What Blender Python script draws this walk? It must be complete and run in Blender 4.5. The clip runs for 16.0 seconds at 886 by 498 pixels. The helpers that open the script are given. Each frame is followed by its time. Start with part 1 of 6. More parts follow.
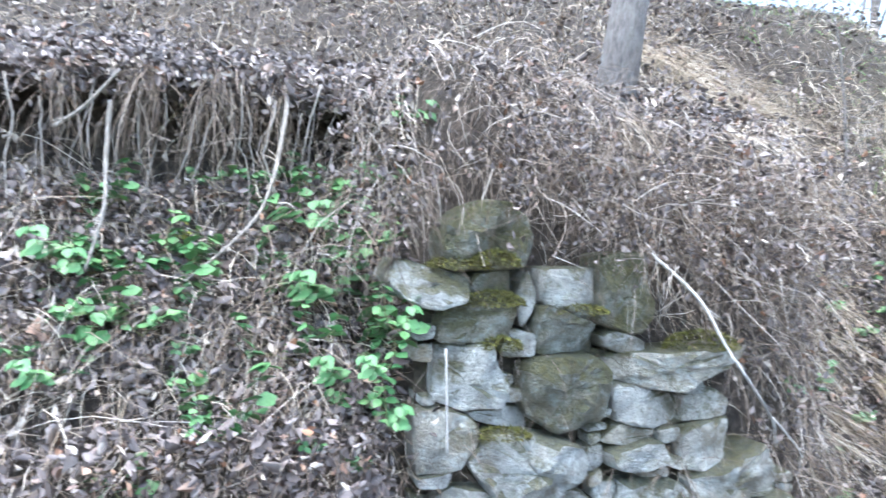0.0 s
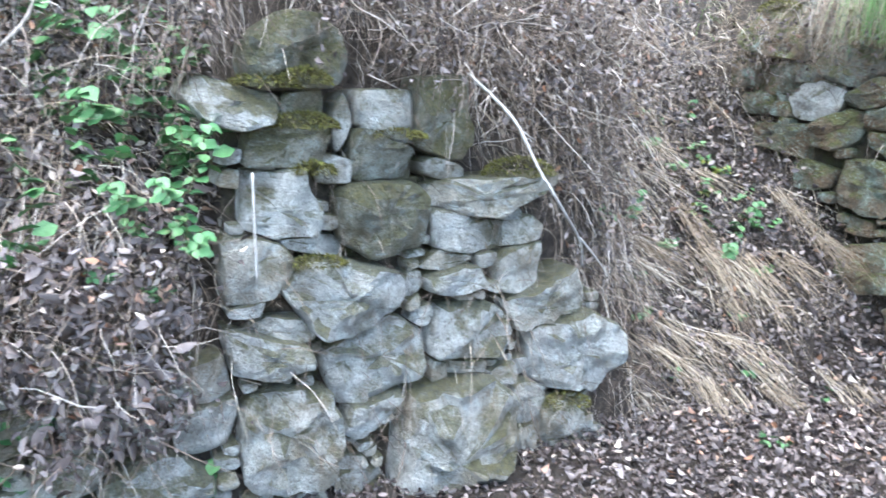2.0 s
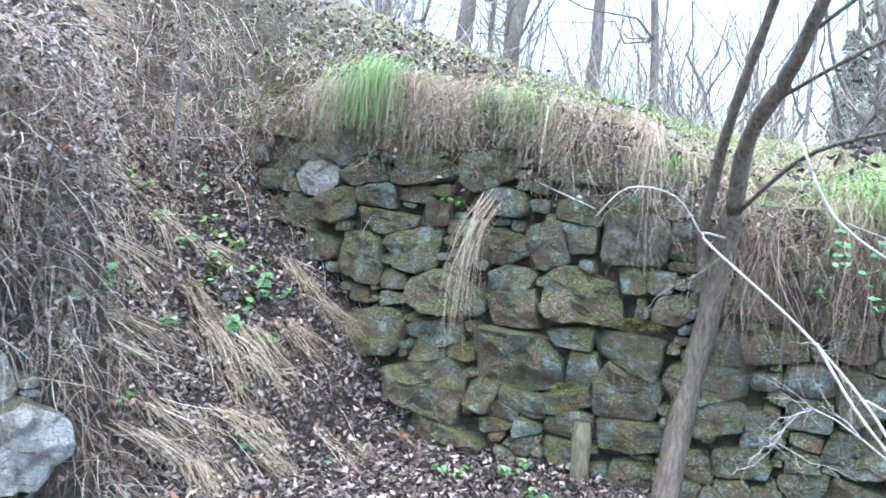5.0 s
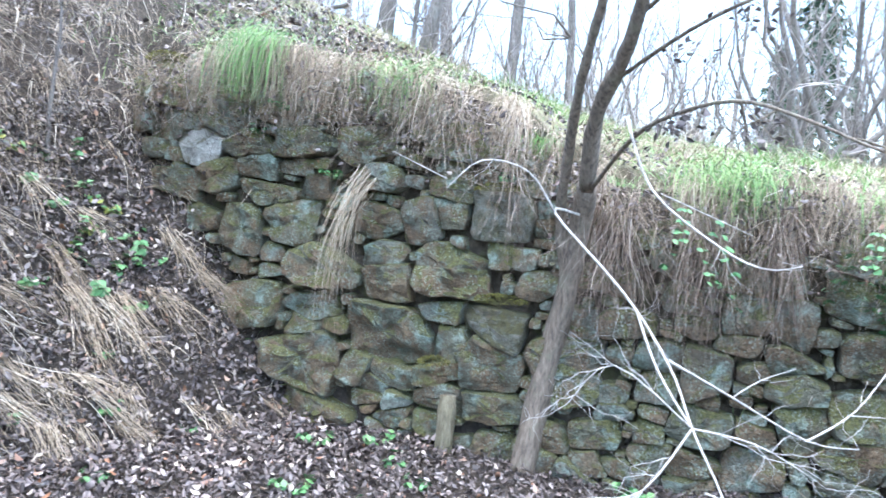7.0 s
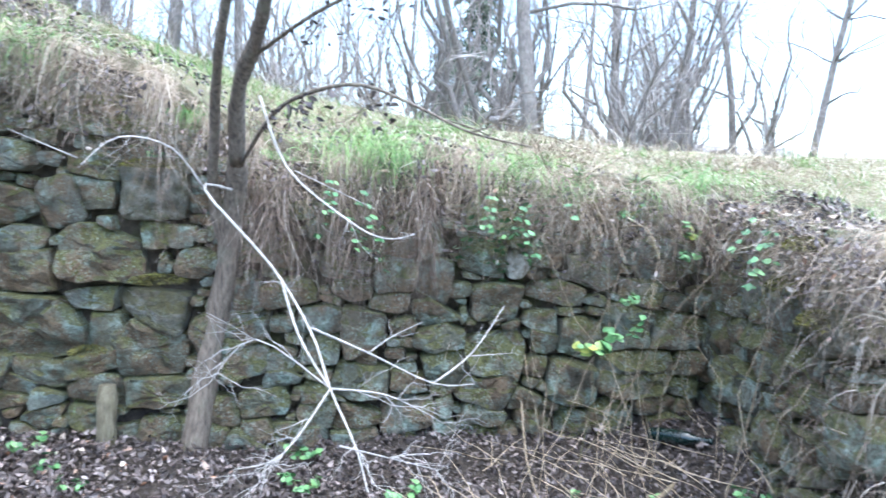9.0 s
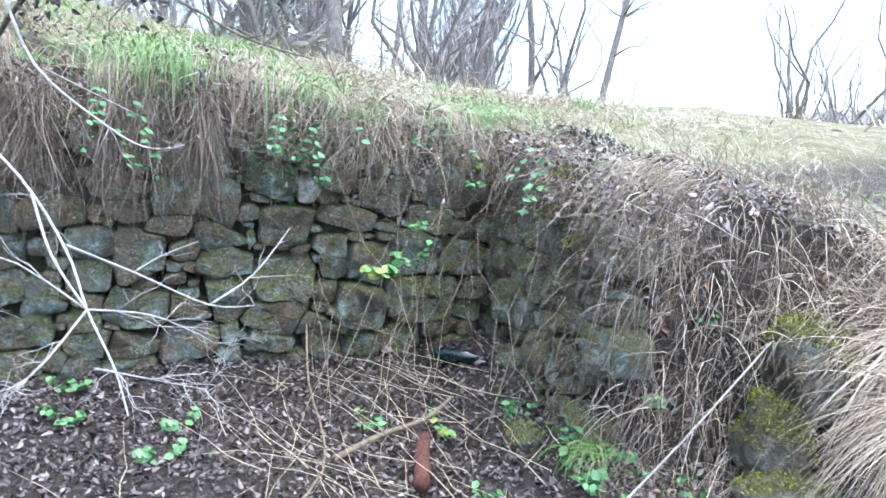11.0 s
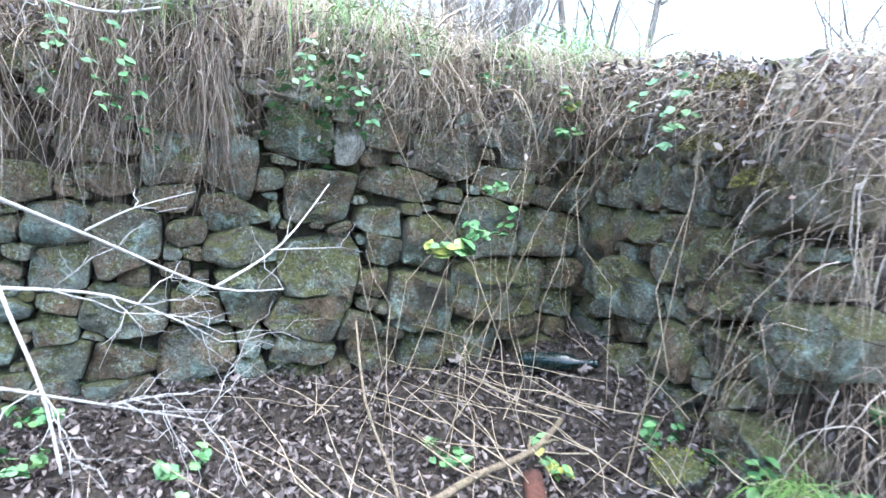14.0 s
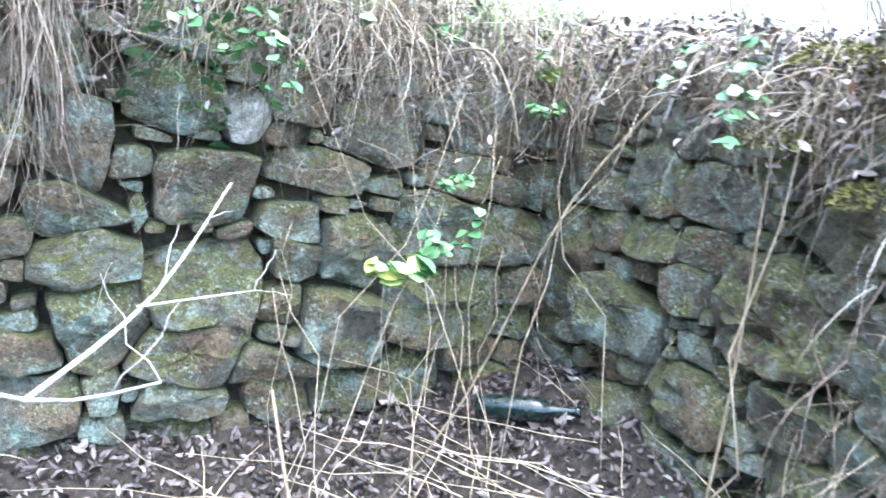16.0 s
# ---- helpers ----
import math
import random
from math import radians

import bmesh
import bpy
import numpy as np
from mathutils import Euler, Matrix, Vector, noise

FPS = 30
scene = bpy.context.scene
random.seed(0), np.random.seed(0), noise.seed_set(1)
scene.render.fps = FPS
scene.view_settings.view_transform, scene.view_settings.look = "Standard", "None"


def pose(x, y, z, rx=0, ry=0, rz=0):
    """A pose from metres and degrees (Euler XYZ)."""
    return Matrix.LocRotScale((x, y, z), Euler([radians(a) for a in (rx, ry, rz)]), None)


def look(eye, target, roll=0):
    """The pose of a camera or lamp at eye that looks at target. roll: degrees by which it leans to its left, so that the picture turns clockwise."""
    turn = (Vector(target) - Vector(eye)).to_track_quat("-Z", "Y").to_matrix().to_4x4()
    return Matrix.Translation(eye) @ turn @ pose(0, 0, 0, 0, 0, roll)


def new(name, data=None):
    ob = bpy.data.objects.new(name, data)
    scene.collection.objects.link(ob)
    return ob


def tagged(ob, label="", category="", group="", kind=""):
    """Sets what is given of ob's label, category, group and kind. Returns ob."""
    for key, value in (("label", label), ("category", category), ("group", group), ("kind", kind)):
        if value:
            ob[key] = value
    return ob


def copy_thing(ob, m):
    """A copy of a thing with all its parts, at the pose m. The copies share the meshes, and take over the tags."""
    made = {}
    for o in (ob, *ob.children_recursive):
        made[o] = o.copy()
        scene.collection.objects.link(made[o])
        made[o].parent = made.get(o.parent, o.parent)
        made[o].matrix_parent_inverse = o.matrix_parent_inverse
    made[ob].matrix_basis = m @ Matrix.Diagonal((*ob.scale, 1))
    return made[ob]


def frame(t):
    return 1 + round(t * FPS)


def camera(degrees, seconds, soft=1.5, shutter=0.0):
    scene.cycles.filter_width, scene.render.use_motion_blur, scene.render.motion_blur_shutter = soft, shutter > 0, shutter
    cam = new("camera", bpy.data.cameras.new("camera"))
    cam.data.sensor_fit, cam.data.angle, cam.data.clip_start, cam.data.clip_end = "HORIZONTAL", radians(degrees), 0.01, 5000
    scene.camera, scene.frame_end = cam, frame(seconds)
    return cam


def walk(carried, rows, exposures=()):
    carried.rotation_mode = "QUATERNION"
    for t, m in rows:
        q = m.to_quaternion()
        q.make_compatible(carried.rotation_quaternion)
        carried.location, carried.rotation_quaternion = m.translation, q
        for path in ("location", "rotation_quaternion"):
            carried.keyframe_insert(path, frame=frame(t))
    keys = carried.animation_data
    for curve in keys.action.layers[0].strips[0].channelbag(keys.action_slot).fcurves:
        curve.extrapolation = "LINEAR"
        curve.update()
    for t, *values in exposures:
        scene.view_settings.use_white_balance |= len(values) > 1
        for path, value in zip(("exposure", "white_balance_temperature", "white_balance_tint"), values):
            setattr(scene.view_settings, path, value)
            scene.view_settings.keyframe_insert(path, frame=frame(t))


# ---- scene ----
cam = camera(62.8, 16.0, 1.5, 0.35)
PATH = [
    (0, (0.032, 0.275, 1.661), (0.071, 2.275, 1.656), 1.1),
    (0.5, (0.064, 0.301, 1.632), (0.281, 2.289, 1.582), 1.4),
    (1, (0.086, 0.308, 1.593), (0.307, 2.29, 1.439), 0.7),
    (1.5, (0.127, 0.328, 1.545), (0.393, 2.291, 1.269), 1.4),
    (2, (0.192, 0.363, 1.531), (0.626, 2.278, 1.149), 1.7),
    (2.5, (0.292, 0.37, 1.531), (0.848, 2.249, 1.131), 2.3),
    (3, (0.427, 0.337, 1.539), (1.111, 2.187, 1.21), 2.2),
    (3.5, (0.548, 0.315, 1.552), (1.471, 2.071, 1.297), 2.6),
    (4, (0.665, 0.27, 1.573), (1.823, 1.889, 1.383), 3.2),
    (4.2, (0.71, 0.25, 1.581), (1.935, 1.822, 1.405), 3.2),
    (6.3, (1.333, -0.211, 1.385), (2.638, 1.302, 1.287), 2.7),
    (6.5, (1.308, -0.222, 1.406), (2.635, 1.27, 1.293), 3.3),
    (7, (1.252, -0.236, 1.411), (2.642, 1.197, 1.285), 4.8),
    (7.5, (1.227, -0.276, 1.444), (2.771, 0.991, 1.327), 4.8),
    (8, (1.257, -0.329, 1.465), (2.913, 0.785, 1.339), 3.8),
    (8.5, (1.275, -0.386, 1.485), (3.012, 0.593, 1.332), 3.1),
    (9, (1.29, -0.454, 1.486), (3.135, 0.297, 1.31), 2.9),
    (9.5, (1.305, -0.486, 1.482), (3.201, 0.117, 1.273), 2.5),
    (10, (1.32, -0.508, 1.472), (3.251, -0.05, 1.229), 3.1),
    (10.2, (1.317, -0.515, 1.47), (3.261, -0.12, 1.214), 3.3),
    (12.3, (1.536, -0.607, 1.258), (3.5, -0.496, 0.899), 8.0),
    (12.5, (1.601, -0.576, 1.225), (3.561, -0.458, 0.842), 7.5),
    (13, (1.861, -0.409, 1.143), (3.829, -0.163, 0.88), 6.5),
    (13.5, (1.993, -0.347, 1.087), (3.94, 0.074, 0.91), 3.7),
    (14, (2.243, -0.194, 1.067), (4.203, 0.102, 0.801), 3.5),
    (14.5, (2.486, -0.068, 1.041), (4.453, 0.213, 0.819), 4.5),
    (15, (2.619, 0.002, 1.06), (4.6, 0.126, 0.815), 5.2),
    (15.5, (2.831, 0.039, 1.076), (4.803, -0.073, 0.767), 3.8),
    (16, (3.002, 0.131, 1.107), (4.971, 0.068, 0.763), 5.8),
]
walk(cam, [(t, look(eye, target, roll)) for t, eye, target, roll in PATH], [(0.0, 2.92, 5900, 5), (2.3, 2.88, 5930, 5), (3.5, 2.66, 5870, 5), (4.2, 2.62, 5830, 5), (6.3, 2.85, 5700, 5), (8.0, 2.74, 5680, 6), (10.0, 2.58, 5680, 5), (12.5, 2.55, 5750, 6), (14.5, 3.2, 5720, 5), (16.0, 3.66, 5680, 5)])

# ---------------------------------------------------------------- light
world = bpy.data.worlds.new("sky")
scene.world = world
world.use_nodes = True
wn, wl = world.node_tree.nodes, world.node_tree.links
sky = wn.new("ShaderNodeTexSky")
sky.sky_type, sky.sun_disc = "NISHITA", False
sky.sun_elevation, sky.sun_rotation = radians(77), radians(220)
sky.air_density, sky.dust_density, sky.ozone_density = 1.0, 2.0, 1.0
wn["Background"].inputs["Strength"].default_value = 0.15
wl.new(sky.outputs["Color"], wn["Background"].inputs["Color"])
sun = new("sun", bpy.data.lights.new("sun", "SUN"))
sun.data.energy, sun.data.angle, sun.data.color = 1.1, radians(100), (1.0, 0.97, 0.92)
sun.matrix_world = look((-5, -2, 34), (0, 0, 0))

# ---------------------------------------------------------------- small tools
rng = np.random.default_rng(7)


def material(name, build, rough=0.8):
    """A node material; build(add, link, bsdf) sets its colour and relief."""
    mat = bpy.data.materials.new(name)
    mat.use_nodes = True
    tree = mat.node_tree
    bsdf = tree.nodes["Principled BSDF"]
    bsdf.inputs["Roughness"].default_value = rough
    build(lambda kind: tree.nodes.new("ShaderNode" + kind), tree.links.new, bsdf)
    return mat


def ramp_of(add, link, source, stops):
    """A colour ramp fed by a socket; stops are (position, (r, g, b))."""
    ramp = add("ValToRGB")
    while len(ramp.color_ramp.elements) < len(stops):
        ramp.color_ramp.elements.new(0.5)
    for element, (place, colour) in zip(ramp.color_ramp.elements, stops):
        element.position, element.color = place, (*colour, 1)
    link(source, ramp.inputs["Fac"])
    return ramp.outputs["Color"]


def noise_of(add, link, scale, detail=6.0, rough=0.6, vector=None):
    n = add("TexNoise")
    n.inputs["Scale"].default_value, n.inputs["Detail"].default_value, n.inputs["Roughness"].default_value = scale, detail, rough
    if vector is not None:
        link(vector, n.inputs["Vector"])
    return n.outputs["Fac"]


def mixed(add, link, factor, a, b, blend="MIX"):
    m = add("Mix")
    m.data_type, m.blend_type = "RGBA", blend
    for value, socket in ((factor, m.inputs[0]), (a, m.inputs[6]), (b, m.inputs[7])):
        if isinstance(value, (int, float)):
            socket.default_value = value
        elif isinstance(value, tuple):
            socket.default_value = (*value, 1)
        else:
            link(value, socket)
    return m.outputs[2]


def bumped(add, link, bsdf, height, strength, distance):
    b = add("Bump")
    b.inputs["Strength"].default_value, b.inputs["Distance"].default_value = strength, distance
    link(height, b.inputs["Height"])
    link(b.outputs["Normal"], bsdf.inputs["Normal"])


def place_of(add):
    return add("NewGeometry").outputs["Position"]


def range_of(add, link, source, low, high, to_low=0.0, to_high=1.0):
    m = add("MapRange")
    for socket, value in zip(m.inputs[1:5], (low, high, to_low, to_high)):
        socket.default_value = value
    link(source, m.inputs[0])
    return m.outputs[0]


def stone_material(name, tones, lichen, moss, moss_level):
    """Weathered rock: two scales of mottling, pale lichen spots, moss where the face looks up and in damp patches."""
    def build(add, link, bsdf):
        where = place_of(add)
        info = add("ObjectInfo").outputs["Random"]
        tone = ramp_of(add, link, info, tones)
        blotch = noise_of(add, link, 9, 8, 0.65, where)
        grain = noise_of(add, link, 70, 6, 0.7, where)
        colour = mixed(add, link, range_of(add, link, blotch, 0.40, 0.58), mixed(add, link, 0.7, tone, (0.42, 0.41, 0.39), "MULTIPLY"), tone)
        colour = mixed(add, link, range_of(add, link, grain, 0.44, 0.62, 0.0, 0.35), colour, mixed(add, link, 0.35, tone, (0.66, 0.67, 0.62)))
        spots = noise_of(add, link, 24, 5, 0.75, where)
        colour = mixed(add, link, range_of(add, link, spots, 0.51, 0.59, 0.0, 0.8), colour, lichen)
        rust = noise_of(add, link, 5, 4, 0.6, where)
        colour = mixed(add, link, range_of(add, link, rust, 0.50, 0.60, 0.0, 0.65), colour, (0.24, 0.185, 0.105))
        split = add("SeparateXYZ")
        link(add("NewGeometry").outputs["Normal"], split.inputs[0])
        damp = add("Math")
        damp.operation = "ADD"
        link(noise_of(add, link, 7, 10, 0.82, where), damp.inputs[0])
        link(range_of(add, link, split.outputs["Z"], -0.2, 1.0, -0.05, 0.28), damp.inputs[1])
        green = ramp_of(add, link, noise_of(add, link, 40, 4, 0.7, where), ((0.3, (0.035, 0.04, 0.012)), (0.7, moss)))
        colour = mixed(add, link, range_of(add, link, damp.outputs[0], moss_level - 0.02, moss_level + 0.16, 0.0, 0.85), colour, green)
        pits = noise_of(add, link, 120, 3, 0.6, where)
        colour = mixed(add, link, range_of(add, link, pits, 0.56, 0.64, 0.0, 0.55), colour, mixed(add, link, 1.0, colour, (0.35, 0.33, 0.30), "MULTIPLY"))
        link(colour, bsdf.inputs["Base Color"])
        height = mixed(add, link, 0.45, noise_of(add, link, 18, 8, 0.65, where), noise_of(add, link, 95, 4, 0.7, where))
        bumped(add, link, bsdf, height, 1.0, 0.12)
    return material(name, build, 0.85)


STONE_PALE = stone_material("grey_gneiss", ((0.0, (0.66, 0.65, 0.60)), (0.5, (0.80, 0.79, 0.73)), (1.0, (0.70, 0.62, 0.48))), (0.78, 0.79, 0.73), (0.18, 0.16, 0.05), 0.535)


def damp_stone(add, link, bsdf):
    """Old damp wall stone: grey-green lichen crust, brown earth film, olive moss."""
    where = place_of(add)
    info = add("ObjectInfo").outputs["Random"]
    shift = add("VectorMath")
    shift.operation = "SCALE"
    shift.inputs[0].default_value = (37.0, 19.0, 53.0)
    link(info, shift.inputs["Scale"])
    moved = add("VectorMath")
    link(where, moved.inputs[0])
    link(shift.outputs[0], moved.inputs[1])
    own = moved.outputs[0]
    tone = ramp_of(add, link, info, ((0.0, (0.21, 0.185, 0.125)), (0.2, (0.34, 0.36, 0.28)), (0.4, (0.26, 0.205, 0.135)), (0.6, (0.37, 0.40, 0.35)), (0.8, (0.25, 0.24, 0.155)), (1.0, (0.42, 0.45, 0.38))))
    colour = mixed(add, link, range_of(add, link, noise_of(add, link, 55, 6, 0.7, own), 0.35, 0.62, 0.0, 0.55), mixed(add, link, 1.0, tone, (0.42, 0.40, 0.36), "MULTIPLY"), tone)
    crust = noise_of(add, link, 6.5, 9, 0.72, own)
    colour = mixed(add, link, range_of(add, link, crust, 0.50, 0.60, 0.0, 0.8), colour, ramp_of(add, link, noise_of(add, link, 32, 5, 0.7, own), ((0.35, (0.17, 0.23, 0.17)), (0.6, (0.45, 0.56, 0.48)))))
    film = noise_of(add, link, 4.2, 8, 0.66, own)
    colour = mixed(add, link, range_of(add, link, film, 0.46, 0.56, 0.0, 0.85), colour, ramp_of(add, link, noise_of(add, link, 48, 4, 0.7, own), ((0.3, (0.09, 0.055, 0.03)), (0.65, (0.29, 0.19, 0.105)))))
    split = add("SeparateXYZ")
    link(add("NewGeometry").outputs["Normal"], split.inputs[0])
    damp = add("Math")
    damp.operation = "ADD"
    link(noise_of(add, link, 5, 9, 0.78, own), damp.inputs[0])
    link(range_of(add, link, split.outputs["Z"], -0.2, 1.0, -0.04, 0.30), damp.inputs[1])
    green = ramp_of(add, link, noise_of(add, link, 38, 4, 0.7, own), ((0.3, (0.05, 0.053, 0.014)), (0.7, (0.19, 0.185, 0.05))))
    colour = mixed(add, link, range_of(add, link, damp.outputs[0], 0.535, 0.645, 0.0, 0.9), colour, green)
    speck = noise_of(add, link, 75, 4, 0.65, own)
    patch = range_of(add, link, noise_of(add, link, 9, 4, 0.6, own), 0.42, 0.58, 0.1, 1.0)
    amount = add("Math")
    amount.operation = "MULTIPLY"
    link(range_of(add, link, speck, 0.54, 0.61, 0.0, 0.6), amount.inputs[0])
    link(patch, amount.inputs[1])
    colour = mixed(add, link, amount.outputs[0], colour, (0.45, 0.52, 0.42))
    pits = noise_of(add, link, 110, 3, 0.6, own)
    colour = mixed(add, link, range_of(add, link, pits, 0.54, 0.62, 0.0, 0.6), colour, mixed(add, link, 1.0, colour, (0.30, 0.28, 0.25), "MULTIPLY"))
    link(colour, bsdf.inputs["Base Color"])
    height = mixed(add, link, 0.35, noise_of(add, link, 15, 9, 0.68, own), noise_of(add, link, 80, 4, 0.7, own))
    bumped(add, link, bsdf, height, 1.0, 0.10)


STONE_DARK = material("damp_gneiss", damp_stone, 0.85)

def packed_earth(add, link, bsdf):
    where = place_of(add)
    colour = ramp_of(add, link, noise_of(add, link, 30, 8, 0.75, where), ((0.3, (0.03, 0.024, 0.016)), (0.55, (0.08, 0.062, 0.042)), (0.75, (0.15, 0.125, 0.09))))
    colour = mixed(add, link, range_of(add, link, noise_of(add, link, 6, 6, 0.7, where), 0.5, 0.62, 0.0, 0.7), colour, (0.075, 0.08, 0.025))
    link(colour, bsdf.inputs["Base Color"])
    bumped(add, link, bsdf, noise_of(add, link, 60, 8, 0.75, where), 1.0, 0.03)


EARTH = material("packed_earth", packed_earth, 0.95)
STONE_MOSSY = stone_material("moss_grown_gneiss", ((0.0, (0.30, 0.27, 0.19)), (1.0, (0.46, 0.44, 0.36))), (0.48, 0.50, 0.44), (0.14, 0.125, 0.03), 0.43)


def tinted(name, stops, rough=0.7, translucent=0.0, vein=0.0):
    """A plant material whose colour follows a random value stored on each blade or leaf."""
    def build(add, link, bsdf):
        tint = add("Attribute")
        tint.attribute_name = "tint"
        colour = ramp_of(add, link, tint.outputs["Fac"], stops)
        fleck = noise_of(add, link, 60, 5, 0.7, place_of(add))
        colour = mixed(add, link, range_of(add, link, fleck, 0.35, 0.65, 0.45, 0.0), colour, mixed(add, link, 1.0, colour, (0.45, 0.42, 0.4), "MULTIPLY"))
        link(colour, bsdf.inputs["Base Color"])
        bsdf.inputs["Subsurface Weight"].default_value = 0.0
        if translucent:
            bsdf.inputs["Transmission Weight"].default_value = 0.0
        bumped(add, link, bsdf, fleck, 0.4, 0.004)
    return material(name, build, rough)


STRAW = tinted("dry_grass", ((0.0, (0.12, 0.085, 0.055)), (0.3, (0.29, 0.22, 0.15)), (0.7, (0.50, 0.40, 0.285)), (1.0, (0.75, 0.67, 0.54))))
WEED = tinted("withered_stems", ((0.0, (0.085, 0.055, 0.038)), (0.45, (0.225, 0.165, 0.12)), (0.8, (0.42, 0.335, 0.26)), (1.0, (0.68, 0.60, 0.51))))
DEAD = tinted("dead_leaves", ((0.0, (0.04, 0.03, 0.026)), (0.4, (0.11, 0.085, 0.078)), (0.7, (0.21, 0.17, 0.155)), (0.9, (0.34, 0.285, 0.265)), (0.95, (0.30, 0.14, 0.07)), (1.0, (0.52, 0.44, 0.37))), 0.5)
GREEN = tinted("green_leaves", ((0.0, (0.045, 0.13, 0.045)), (0.5, (0.095, 0.23, 0.08)), (0.85, (0.19, 0.35, 0.13)), (1.0, (0.36, 0.38, 0.08))), 0.45)
GRASS = tinted("green_grass", ((0.0, (0.07, 0.16, 0.03)), (0.45, (0.15, 0.29, 0.06)), (0.7, (0.27, 0.36, 0.12)), (1.0, (0.48, 0.43, 0.26))), 0.5)
OLIVE_MOSS = tinted("olive_moss", ((0.0, (0.05, 0.045, 0.012)), (0.5, (0.115, 0.105, 0.02)), (1.0, (0.22, 0.21, 0.04))), 0.9)
MOSS = tinted("moss", ((0.0, (0.08, 0.08, 0.018)), (0.5, (0.18, 0.19, 0.03)), (1.0, (0.36, 0.40, 0.06))), 0.9)


def soil(add, link, bsdf):
    where = place_of(add)
    colour = ramp_of(add, link, noise_of(add, link, 26, 8, 0.75, where), ((0.3, (0.022, 0.017, 0.013)), (0.5, (0.055, 0.042, 0.032)), (0.7, (0.12, 0.095, 0.075))))
    colour = mixed(add, link, range_of(add, link, noise_of(add, link, 1.3, 5, 0.6, where), 0.45, 0.65, 0.0, 0.5), colour, (0.075, 0.056, 0.04))
    # turf takes over on the meadow beyond the old walls
    turf = ramp_of(add, link, noise_of(add, link, 7, 8, 0.75, where), ((0.3, (0.10, 0.08, 0.045)), (0.5, (0.20, 0.18, 0.09)), (0.7, (0.36, 0.30, 0.19))))
    mask = add("Attribute")
    mask.attribute_name = "turf"
    link(mixed(add, link, mask.outputs["Fac"], colour, turf), bsdf.inputs["Base Color"])
    bumped(add, link, bsdf, noise_of(add, link, 45, 8, 0.75, where), 1.0, 0.03)


SOIL = material("leafy_soil", soil, 0.95)


def bark_material(name, dark, light, lichen):
    def build(add, link, bsdf):
        stretch = add("Mapping")
        stretch.inputs["Scale"].default_value = (1, 1, 0.22)
        link(add("TexCoord").outputs["Object"], stretch.inputs["Vector"])
        ridges = noise_of(add, link, 55, 7, 0.7, stretch.outputs[0])
        colour = ramp_of(add, link, ridges, ((0.35, dark), (0.65, light)))
        colour = mixed(add, link, range_of(add, link, noise_of(add, link, 9, 5, 0.7, place_of(add)), 0.52, 0.68, 0.0, 0.6), colour, lichen)
        link(colour, bsdf.inputs["Base Color"])
        bumped(add, link, bsdf, ridges, 0.8, 0.02)
    return material(name, build, 0.9)


BARK = bark_material("rough_bark", (0.08, 0.062, 0.048), (0.27, 0.215, 0.165), (0.20, 0.19, 0.13))
BARK_FAR = bark_material("wood_bark", (0.09, 0.077, 0.07), (0.24, 0.21, 0.19), (0.26, 0.26, 0.22))
# bare grey twigs, with distance haze put into the colour as extra paleness
TWIG_FAR = tinted("hazed_grey_twigs", ((0.0, (0.22, 0.19, 0.175)), (1.0, (0.52, 0.47, 0.43))))
BLEACHED = bark_material("bleached_wood", (0.30, 0.27, 0.24), (0.62, 0.58, 0.53), (0.45, 0.43, 0.38))
DEADWOOD = bark_material("rotten_wood", (0.10, 0.075, 0.05), (0.30, 0.23, 0.15), (0.22, 0.20, 0.10))
RUSTY = bark_material("rusty_red_crust", (0.05, 0.02, 0.014), (0.16, 0.055, 0.032), (0.16, 0.07, 0.05))
NEEDLES = tinted("spruce_needles", ((0.0, (0.015, 0.04, 0.02)), (1.0, (0.06, 0.11, 0.05))), 0.7)


def bottle_glass(add, link, bsdf):
    dirt = noise_of(add, link, 30, 5, 0.7, place_of(add))
    link(mixed(add, link, range_of(add, link, dirt, 0.5, 0.7, 0.0, 0.7), (0.004, 0.016, 0.014), (0.05, 0.045, 0.035)), bsdf.inputs["Base Color"])
    link(range_of(add, link, dirt, 0.4, 0.7, 0.08, 0.5), bsdf.inputs["Roughness"])
    bsdf.inputs["Transmission Weight"].default_value, bsdf.inputs["IOR"].default_value = 0.2, 1.5


GLASS = material("green_bottle_glass", bottle_glass, 0.1)


def ridge_paint(add, link, bsdf):
    link(ramp_of(add, link, noise_of(add, link, 0.08, 8, 0.7, place_of(add)), ((0.3, (0.16, 0.15, 0.15)), (0.7, (0.30, 0.27, 0.25)))), bsdf.inputs["Base Color"])


RIDGE = material("far_wooded_ridge", ridge_paint, 1.0)


def mesh_object(name, verts, faces, mat, smooth=True, parent=None):
    me = bpy.data.meshes.new(name)
    me.from_pydata([tuple(v) for v in verts], [], [tuple(f) for f in faces])
    me.materials.append(mat)
    me.polygons.foreach_set("use_smooth", [smooth] * len(me.polygons))
    me.update()
    ob = new(name, me)
    if parent is not None:
        ob.parent = parent
    return ob


